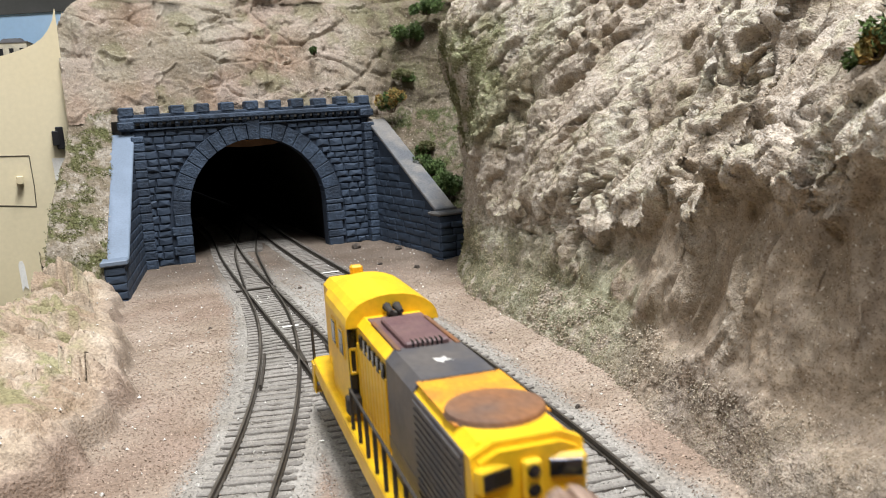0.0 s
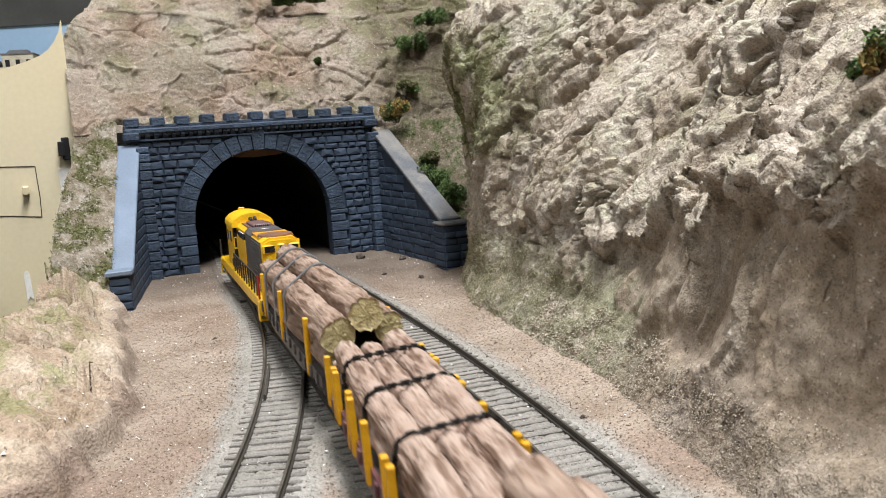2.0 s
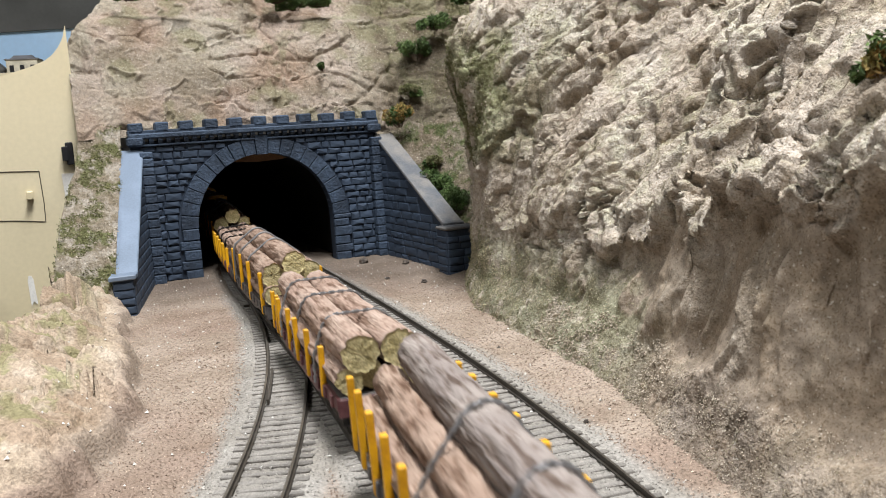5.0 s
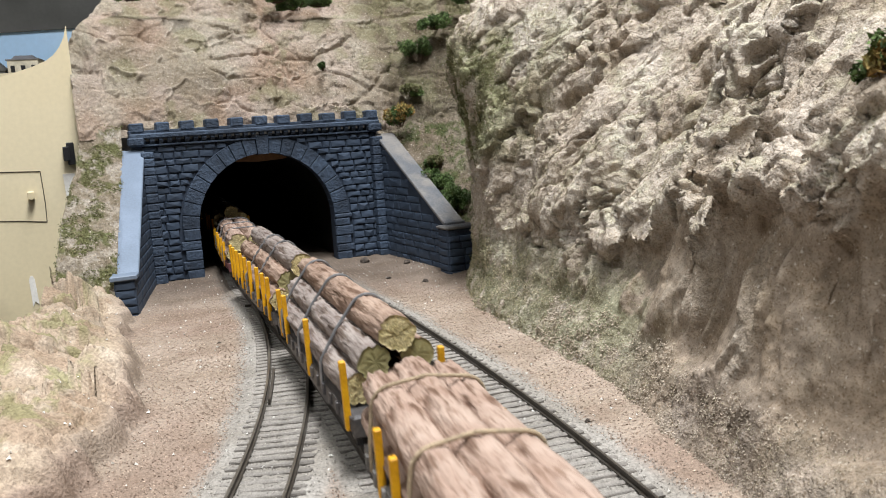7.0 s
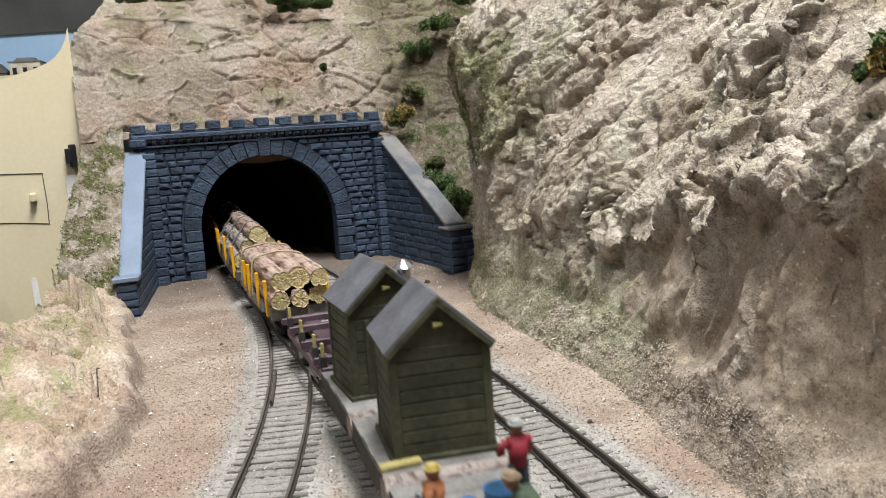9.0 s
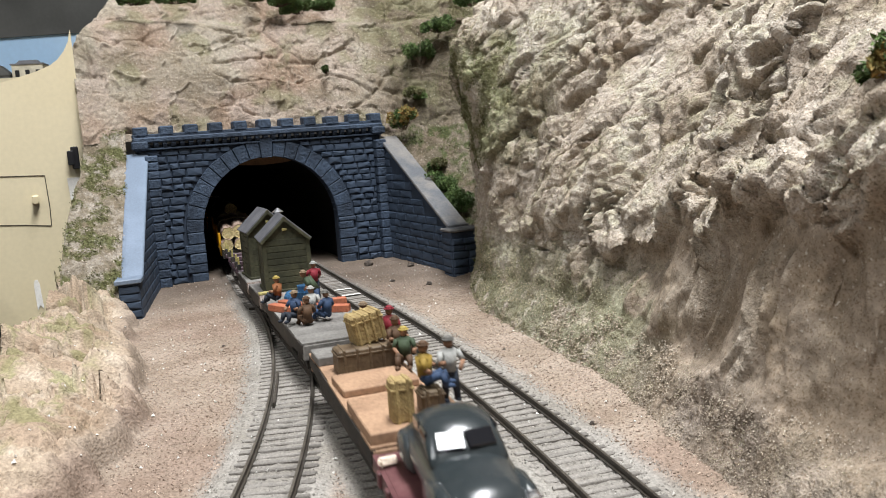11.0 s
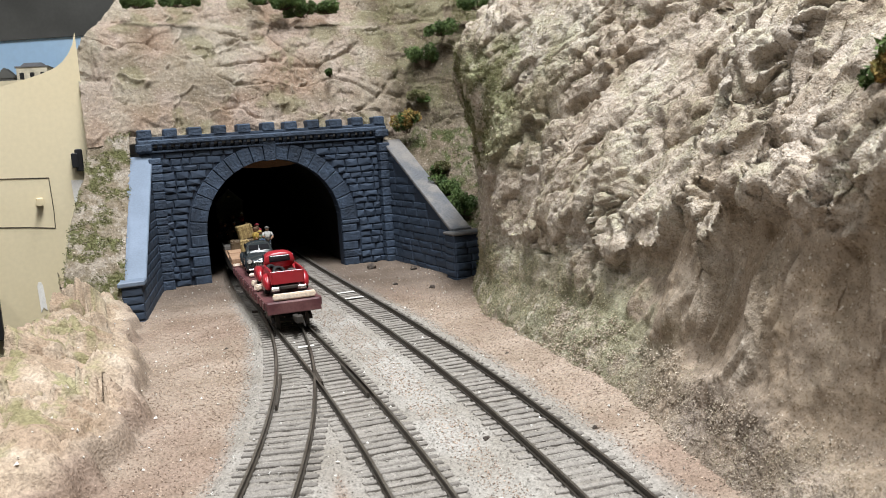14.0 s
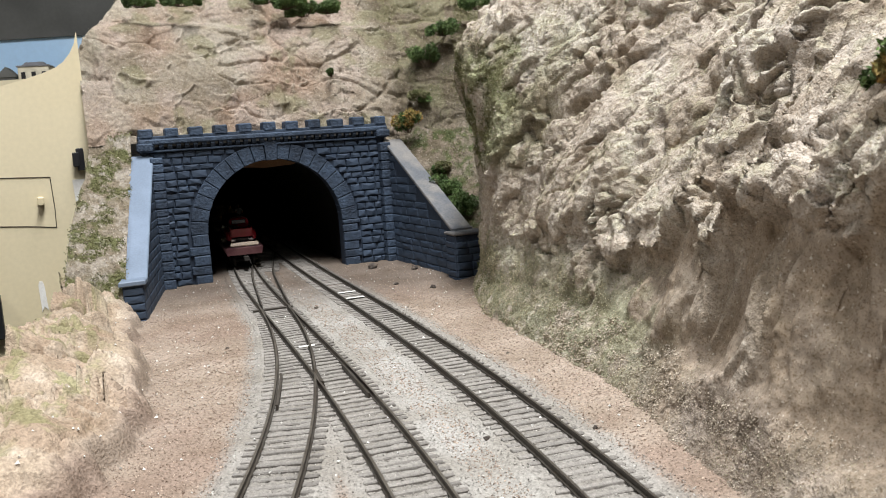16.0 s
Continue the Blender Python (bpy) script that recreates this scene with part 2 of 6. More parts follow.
def ground_height(x, y):
    p = np.stack([x, y, 0 * x], 1)
    s, n = to_portal(x, y)
    toe = np.interp(y, BANK_Y, BANK_X) + 22 * (fbm(np.stack([x / 30, y / 16, 0 * x], 1), 3, 2) - 0.5)
    up = np.maximum(toe - x, 0) * (n < 30)
    bank = 20 * (1 - np.exp(-up / 24.0)) + 8 * step(up, 0, 5)
    chipped = np.zeros(len(x))
    on = up > 0
    if on.any():
        w = warped(p[on], 18, 14, 1)
        f1, e1 = facets(w, (30, 24, 20), 2, 1.5, 0.05)
        f2, e2 = facets(warped(w, 8, 5, 2), (11, 9, 9), 3, 1.4, 0.1)
        f3, e3 = facets(p[on], (4, 4, 4), 1, 1.2)
        seam = np.exp(-((fbm(w / 24 + 4, 3, 3) - 0.5) / 0.014) ** 2)
        chipped[on] = 13 * f1 + 4.0 * f2 + 1.0 * f3 - 2.6 * np.exp(-(e1 / 0.05) ** 2) - 1.2 * np.exp(-(e2 / 0.06) ** 2) + 1.6 * seam - 1.5
    bank = bank * (1 + 0.35 * (fbm(p / 22, 4, 2) - 0.5)) + step(up, 1, 10) * chipped
    right = np.maximum(x - np.interp(y, CLIFF_Y, CLIFF_X) + 22, 0)
    z = 0.35 + 1.4 * (fbm(p / 30, 3, 0) - 0.5) + 1.1 * (fbm(p / 2.6, 3, 3) - 0.5) + bank + 0.16 * right
    d = np.minimum.reduce([np.abs(x - f(y)) for f in (TRAIN_LINE, FAR_LINE, LEFT_LINE)])
    z = np.where(d < 19, 1.25 + 1.1 * (fbm(p / 1.9, 2, 1) - 0.5), z)
    return z, up, d


def build_ground():
    xs, ys = np.concatenate([np.arange(-330, -100, 1.0), np.arange(-100, 150.1, 1.7)]), np.concatenate([np.arange(-420, 150, 6.0), np.arange(150, 600, 1.2), np.arange(600, 700, 1.7), np.arange(700, 1250, 8.0)])
    X, Y = np.meshgrid(xs, ys, indexing="ij")
    x, y = X.ravel(), Y.ravel()
    z, up, d = ground_height(x, y)
    # the bank stops at the layout's edge
    p = np.stack([x, y, z], 1)
    n1, n2 = fbm(p / 40, 4, 1), fbm(p / 9, 4, 2)
    tint = mixc((0.38, 0.285, 0.225), (0.47, 0.38, 0.305), step(n1, 0.35, 0.65))
    tint = mixc(tint, (0.43, 0.40, 0.36), step(-d + 10 * (n1 - 0.5), -27, -19))
    between = (x > TRAIN_LINE(y) - 5) * (x < FAR_LINE(y)) * step(y, 700, 560)
    tint = mixc(tint, (0.50, 0.475, 0.435), between * step(d, 10, 20))
    tint = mixc(tint, (0.37, 0.345, 0.31), step(-d, -13, -9))
    # darker towards the tunnel mouth: light falloff and soot put into the tint
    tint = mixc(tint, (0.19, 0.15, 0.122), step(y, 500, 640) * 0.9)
    tint = mixc(tint, (0.54, 0.43, 0.325), step(up, 3, 12))
    tint = mixc(tint, (0.44, 0.32, 0.23), step(up, 3, 12) * step(fbm(p / 15, 4, 3), 0.55, 0.66) * 0.6)
    tint = mixc(tint, (0.66, 0.56, 0.45), step(up, 3, 12) * step(fbm(p / 11 + 6, 4, 0), 0.56, 0.64) * 0.6)
    tint = mixc(tint, (0.36, 0.34, 0.18), step(up, 10, 26) * step(n2 + 0.5 * n1, 0.80, 0.92) * 0.8)
    tint = tint * (0.66 + 0.03 * step(up, 3, 12))[:, None]
    keep = grid_faces(len(xs), len(ys))
    s, n = to_portal(x, y)
    gone = (x < np.interp(y, (-400, 0, 254, 356, 420, 512, 560), (-170, -172, -180, -196, -212, -238, -262))) | (x > np.interp(y, CLIFF_Y, CLIFF_X) + 50)
    gone |= (n > 2) & (np.abs(s) > 75)
    keep = keep[~gone[keep].any(1)]
    used, inv = np.unique(keep, return_inverse=True)
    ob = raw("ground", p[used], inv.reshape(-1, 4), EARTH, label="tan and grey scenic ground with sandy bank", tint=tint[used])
    tagged(ob, category="ground", kind="structure")


build_ground()


# ---- cliffs and hillside ----
def rocky(p, big=26.0, amp=10.0, small=7.0, amp2=3.0, seed=0):
    warp = np.stack([fbm(p / big + 3.1, 2, seed), fbm(p / big + 9.7, 2, seed + 1), fbm(p / big + 5.2, 2, seed + 2)], 1)
    q = p + 18 * (warp - 0.5)
    a = fbm(q / big, 4, seed, ridged=True) - 0.6
    b = fbm(q / small, 4, seed + 2, ridged=True) - 0.6
    c = fbm(p / 2.2, 3, seed + 1) - 0.5
    return amp * 1.6 * a + amp2 * 1.6 * b + 1.6 * c


def cliff_tint(p, up, seed, green=0.5):
    n1, n2, n3 = fbm(p / 38, 4, seed), fbm(p / 8, 4, seed + 1), fbm(p / 16 + 4, 4, seed + 2)
    t = mixc((0.49, 0.42, 0.335), (0.59, 0.525, 0.43), step(n1, 0.35, 0.65))
    t = mixc(t, (0.41, 0.335, 0.25), step(n3, 0.52, 0.66) * 0.45)
    g = step(n2 * 0.6 + n1 * 0.4 + 0.22 * up, 0.60, 0.75) * green
    t = mixc(t, (0.36, 0.355, 0.22), g)
    return t


def normals_of(x, nu, nv):
    g = x.reshape(nu, nv, 3)
    n = np.cross(np.gradient(g, axis=0), np.gradient(g, axis=1)).reshape(-1, 3)
    return n / (np.linalg.norm(n, axis=1, keepdims=True) + 1e-9)


# hollows and gouges in the cliff: place along it, height, half length, half width, depth, lean
DENTS = ((366, 123, 8, 6, 8, 20), (331, 115, 12, 7, 10, 50), (343, 135, 10, 4.5, 7, 40), (327, 139, 10, 4.5, 7, 35), (331, 105, 6, 3, 7, 20),
         (371, 105, 7, 4, 8, 10), (344, 90, 14, 2.6, 8, 8), (404, 106, 8, 2.6, 6, 5), (437, 120, 13, 3.5, 7, 48), (425, 137, 6, 2.6, 5, 30),
         (262, 95, 5, 10, 5, 0), (306, 86, 5, 2.6, 6, 20), (325, 85, 5, 3, 7, 30), (300, 128, 9, 4, 6, 60))


def build_cliff():
    ys = np.concatenate([np.arange(-400, 130, 9.0), np.arange(130, 470, 0.85), np.arange(470, 640, 1.1), np.arange(640, 720, 2.0)])
    vs = np.concatenate([np.arange(-6, 190, 0.9), np.arange(190, 340, 2.6)])
    Y, V = np.meshgrid(ys, vs, indexing="ij")
    y, v = Y.ravel(), V.ravel()
    x0 = np.interp(y, CLIFF_Y, CLIFF_X)
    lip = 60 * (fbm(np.stack([y / 26, v / 80, 0 * y], 1), 4, 1) - 0.5) - 26 * step(y, 290, 380)
    vv = v - lip * step(v, 20, 66)
    lean_near = np.interp(vv, (-12, 0, 14, 26, 36, 60, 68, 78, 90, 120, 180, 340), (-9, -5, 6, 14, 17, 26, 26, 20, 26, 45, 96, 280))
    lean_far = np.interp(v, (-6, 0, 20, 50, 78, 110, 140, 163, 180, 194, 215, 340), (-9, -7, 1, 3, 4, 0, -9, -6, 8, 28, 60, 250))
    w = step(y, 350, 560)
    x = x0 + lean_near * (1 - w) + lean_far * w
    p = np.stack([x, y, v], 1)
    nrm = normals_of(p, len(ys), len(vs))
    if nrm[:, 0].mean() > 0:
        nrm = -nrm
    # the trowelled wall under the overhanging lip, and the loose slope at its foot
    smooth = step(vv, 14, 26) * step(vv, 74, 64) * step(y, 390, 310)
    rough = step(v, 14, 44) * (1 - smooth)
    talus = step(v, 34, 16)
    q = warped(p, 26, 16, 0)
    along = 0.85 * q[:, 2] - 0.5 * q[:, 1]
    across = 0.5 * q[:, 2] + 0.85 * q[:, 1]
    skew = np.stack([q[:, 0], across, along], 1)
    f1, e1 = facets(skew, (30, 24, 46), 1, 1.6)
    f2, e2 = facets(warped(skew, 9, 4, 1), (12, 9, 20), 2, 1.6)
    f3, e3 = facets(warped(p, 4, 2.5, 2), (4.6, 4.2, 5.2), 3, 1.0)
    patch = step(fbm(p / 30 + 8, 3, 3), 0.42, 0.60)
    striae = fbm(np.stack([along / 26, across / 4.2, q[:, 0] / 20], 1), 4, 2, 0.6, ridged=True) - 0.6
    d = 5.5 * f1 + (1.2 + 2.2 * patch) * f2 + (0.5 + 1.3 * patch) * f3 + 2.6 * striae + 1.9 * (fbm(p / 2.4, 3, 1) - 0.5) + 9 * (fbm(p / 60, 2, 3) - 0.5)
    d = d - 2.4 * np.exp(-(e1 / 0.05) ** 2) * patch - 1.2 * np.exp(-(e2 / 0.06) ** 2) * patch
    skin = np.stack([along / 40, across / 9, q[:, 0] / 60], 1)
    tear = step(np.abs(fbm(skin, 2, 3) - 0.5), 0.04, 0.0) * step(fbm(p / 20 + 11, 3, 0), 0.45, 0.55)
    d = (d - 6.5 * tear) * rough
    w1 = warped(p, 7, 6, 2)
    for yc, vc, ln, wd, deep, ang in DENTS:
        c, s = math.cos(radians(ang)), math.sin(radians(ang))
        a = (w1[:, 2] - vc) * c - (w1[:, 1] - yc) * s
        b = (w1[:, 2] - vc) * s + (w1[:, 1] - yc) * c
        d = d - 1.35 * deep * np.exp(-((a / ln) ** 2 + (b / wd) ** 2) ** 2.2)
    # upright flutes on the far part
    sway = p[:, 1] + 0.12 * p[:, 2] + 7 * fbm(p / 22, 2, 2)
    flute = fbm(np.stack([sway / 9, p[:, 2] / 60, 0 * v], 1), 3, 2, 0.55, ridged=True) - 0.6
    d = d + 9 * flute * step(v, 22, 42) * step(v, 116, 84) * step(y, 330, 400)
    # streaks and soft hollows of the trowelled wall
    streak = fbm(np.stack([sway / 20, p[:, 2] / 110, 0 * v], 1), 3, 1) - 0.5
    drip = step(fbm(np.stack([sway / 11, p[:, 2] / 50, 0 * v], 1) + 5, 3, 0), 0.56, 0.66)
    d = d + smooth * (17 * streak + 7 * flute * step(fbm(p / 30, 2, 0), 0.46, 0.6) + drip * (2.4 + 1.6 * f3) + 1.6 * (fbm(p / 5, 3, 0) - 0.5))
    d = d - 12 * step(y, 206, 186) * step(v, 16, 34) * step(v, 104, 84)
    mound = fbm(np.stack([y / 17, v / 30, 0 * v], 1), 3, 3) - 0.45
    d = d + talus * (9 * mound * step(v, -2, 12) + 1.6 * f3 + 1.8 * (fbm(p / 3.0, 3, 0) - 0.5))
    q = p + nrm * d[:, None]
    n2 = normals_of(q, len(ys), len(vs))
    n2 = n2 * (-1 if n2[:, 0].mean() > 0 else 1)
    tint = cliff_tint(q, np.clip(n2[:, 2], -1, 1), 1, 0.42)
    # brown bare plaster, tinted darker still to add to the lip's shade
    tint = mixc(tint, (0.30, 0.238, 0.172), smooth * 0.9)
    pale = smooth * np.maximum(drip, step(streak + 0.5 * flute, 0.16, 0.30))
    tint = mixc(tint, (0.42, 0.36, 0.28), pale * 0.6)
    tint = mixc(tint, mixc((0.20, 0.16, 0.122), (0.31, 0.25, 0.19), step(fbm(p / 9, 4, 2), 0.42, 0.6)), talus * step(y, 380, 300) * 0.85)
    foot = step(v, 52, 26) * step(y, 285, 350) * step(y, 640, 590)
    tint = mixc(tint, (0.27, 0.265, 0.17), foot * step(fbm(q / 10, 4, 3), 0.36, 0.52) * 0.9)
    far = step(y, 440, 500) * step(v, 76, 100) * step(v, 172, 150) * step(fbm(q / 20, 3, 2), 0.40, 0.54)
    tint = mixc(tint, (0.20, 0.215, 0.085), far * 0.75)
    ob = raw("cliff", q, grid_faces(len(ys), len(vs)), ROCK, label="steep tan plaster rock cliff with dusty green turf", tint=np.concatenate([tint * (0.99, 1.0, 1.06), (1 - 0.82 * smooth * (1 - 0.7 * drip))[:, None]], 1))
    tagged(ob, category="cliff", kind="structure")
    return q, n2, foot, far, smooth


HILL = []


def build_hill():
    """The hillside over the portal, with a ledge near its top."""
    ss, vs = np.arange(-138, 290, 1.1), np.concatenate([np.arange(0, 132, 1.0), np.arange(132, 300, 4)])
    S, V = np.meshgrid(ss, vs, indexing="ij")
    s, v = S.ravel(), V.ravel()
    z = 116 + v * 0.9 - 20 * step(s, 98, 112) * step(v, 40, 0)
    ledge = v + 5 * (fbm(np.stack([s / 30, 0 * s, 0 * s], 1), 3, 2) - 0.5)
    n = 7 + 0.30 * v + 0.0011 * v * v - 8 * step(s, -110, -138) - 30 * step(s, 130, 200) + 13 * step(ledge, 102, 112)
    # the outer edge leans in towards the top and turns back there
    edge = np.interp(z, (116, 190, 205, 219, 240), (-140, -137, -128, -113, -100)) + 4 * (fbm(np.stack([z / 12, 0 * z, 0 * z], 1), 3, 1) - 0.5)
    n = n + 1.2 * np.maximum(edge - s, 0)
    s = np.maximum(s, edge)
    x, y = from_portal(s, n)
    p = np.stack([x, y, z], 1)
    q = warped(p, 34, 22, 1)
    f1, e1 = facets(q, (52, 52, 30), 4, 1.1)
    f2, e2 = facets(warped(q, 12, 7, 0), (20, 20, 10), 5, 1.0)
    f3, e3 = facets(warped(p, 5, 3, 2), (6, 6, 4), 6, 1.0)
    worn = step(fbm(p / 40 + 5, 3, 0), 0.44, 0.60)
    low = step(v, 34, 8)
    d = 9 * (fbm(p / 70, 2, 3) - 0.5) + 6.5 * f1 + (1.6 + 3.6 * np.maximum(worn, low)) * f2 + (0.4 + 1.0 * low) * f3 + 1.0 * (fbm(p / 3, 3, 0) - 0.5)
    bend = fbm(warped(p, 20, 14, 3) * [1, 1, 1.6] / 46 + 3, 3, 2)
    crease = np.exp(-((bend - 0.5) / 0.012) ** 2) * step(fbm(p / 18, 3, 1), 0.46, 0.6)
    d = d + 3.2 * crease - 3.6 * np.exp(-(e1 / 0.05) ** 2) * worn - 0.9 * np.exp(-(e2 / 0.07) ** 2) * worn
    d = d * (0.25 + 0.75 * step(v, 0, 8))
    nx = -PN * 0.85
    q = p + np.stack([nx[0] * d, nx[1] * d, 0.5 * d], 1)
    tint = cliff_tint(q, 0 * z, 2, 0.18)
    tint = tint * 0.58
    tint = mixc(tint, (0.325, 0.238, 0.185), step(fbm(q / 60, 3, 1), 0.40, 0.6) * 0.8)
    tint = mixc(tint, (0.37, 0.305, 0.262), step(fbm(q / 26, 4, 3), 0.50, 0.62) * 0.6)
    tint = mixc(tint, (0.52, 0.46, 0.39), crease * 0.6)
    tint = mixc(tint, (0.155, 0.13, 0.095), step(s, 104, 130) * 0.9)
    tint = mixc(tint, (0.22, 0.21, 0.13), step(fbm(q / 24, 4, 0) + 0.06 * step(v, 90, 110) + 0.10 * step(s, 90, 130), 0.56, 0.68) * 0.6)
    HILL.append((q, tint))
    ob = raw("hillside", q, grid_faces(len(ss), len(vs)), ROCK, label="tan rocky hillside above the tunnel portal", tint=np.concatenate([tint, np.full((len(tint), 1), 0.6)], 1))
    tagged(ob, category="hillside", kind="structure")


def build_flank(name, s0, s1, n0, n1, place, tints, label, seed):
    """A slope beside the portal: place(a, n) gives its station along the portal and its height."""
    ss, ns = np.arange(s0, s1 + 0.1, 1.3), np.arange(n0, n1 + 0.1, 1.5)
    S, N = np.meshgrid(ss, ns, indexing="ij")
    a, n = S.ravel(), N.ravel()
    s, z = place(a, n)
    x, y = from_portal(s, n)
    p = np.stack([x, y, z], 1)
    p[:, 2] += rocky(p, 22, 3.5, 7, 2.4, seed)
    c = step(fbm(p / 13, 4, seed), 0.42, 0.58)
    b = step(fbm(p / 5, 3, seed + 1), 0.48, 0.62)
    tint = mixc(mixc(tints[0], tints[1], c), tints[2], b)
    HILL.append((p, tint))
    ob = raw(name, p, grid_faces(len(ss), len(ns)), ROCK, label=label, tint=tint)
    tagged(ob, category="slope", kind="structure")


def wing_height(n):
    return np.interp(n, (-150, -128, -4, 20), (25, 27, 105, 124))


CLIFF, CLIFF_N, CLIFF_FOOT, CLIFF_FAR, CLIFF_WALL = build_cliff()
build_hill()
build_flank("slope_left", 0, 37, -152, 22, lambda a, n: (-108 + n / 128 * 21.5 - a * (1 - 0.18 * step(n, -80, 10)), wing_height(n) - 3 + 0.06 * a - 10 * step(n, -108, -126) - 16 * step(n, -122, -150) + 12 * step(n, -20, 16)),
            ((0.22, 0.185, 0.14), (0.145, 0.15, 0.07), (0.33, 0.295, 0.25)), "rubble slope with moss beside the wing wall", 1)
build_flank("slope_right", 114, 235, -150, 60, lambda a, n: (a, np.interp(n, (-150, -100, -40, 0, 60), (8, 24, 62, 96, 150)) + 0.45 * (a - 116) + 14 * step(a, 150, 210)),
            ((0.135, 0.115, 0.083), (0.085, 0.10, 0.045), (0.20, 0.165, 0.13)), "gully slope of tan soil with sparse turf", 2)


# ---- grit, turf and gravel, scattered as small stones and tufts ----
def scatter(name, pts, size, mat, label, category, seed, flat=0.7):
    """Many small four-sided grains at the points, with sizes spread round a mean."""
    rnd = np.random.RandomState(seed)
    n = len(pts)
    r = size * rnd.uniform(0.5, 1.5, n) ** 1.3
    base = np.array(((1, 0, -.5), (-.5, .87, -.5), (-.5, -.87, -.5), (0, 0, 1.0)))
    a = rnd.rand(n) * 6.283
    b = (rnd.rand(n) - .5) * 2.4
    ca, sa, cb, sb = np.cos(a), np.sin(a), np.cos(b), np.sin(b)
    v = base[None] * (r[:, None, None] * rnd.uniform(.6, 1.2, (n, 4, 1)))
    v[:, :, 2] *= flat
    x = v[:, :, 0] * ca[:, None] - v[:, :, 1] * sa[:, None]
    y = v[:, :, 0] * sa[:, None] + v[:, :, 1] * ca[:, None]
    z = v[:, :, 2]
    y, z = y * cb[:, None] - z * sb[:, None], y * sb[:, None] + z * cb[:, None]
    v = np.stack([x, y, z], 2) + np.asarray(pts)[:, None, :]
    k = np.arange(n)[:, None] * 4
    f = np.concatenate([k + t for t in ((0, 2, 1), (0, 1, 3), (1, 2, 3), (2, 0, 3))]).tolist()
    ob = raw(name, v.reshape(-1, 3), f, mat, smooth=False)
    return tagged(ob, label, category, kind="stuff")


GRIT = material("pale_grit", (0.45, 0.39, 0.315), 0.95, second=(0.34, 0.285, 0.22), scale=300, fine=1500, island=True, spread=0.16, spec=0.1)
TURF = material("dry_turf", (0.30, 0.285, 0.18), 0.95, second=(0.40, 0.355, 0.245), scale=120, fine=1500, island=True, spread=0.25, spec=0.05)
MOSS = material("dark_turf", (0.125, 0.13, 0.06), 0.95, second=(0.19, 0.175, 0.095), scale=120, fine=1500, island=True, spread=0.25, spec=0.05)
GRAVEL = material("brown_gravel", (0.40, 0.315, 0.25), 0.95, second=(0.25, 0.185, 0.145), scale=300, fine=1500, island=True, spread=0.30, spec=0.1)


def pick(weight, n, seed):
    rnd = np.random.RandomState(seed)
    return rnd.choice(len(weight), n, p=weight / weight.sum())


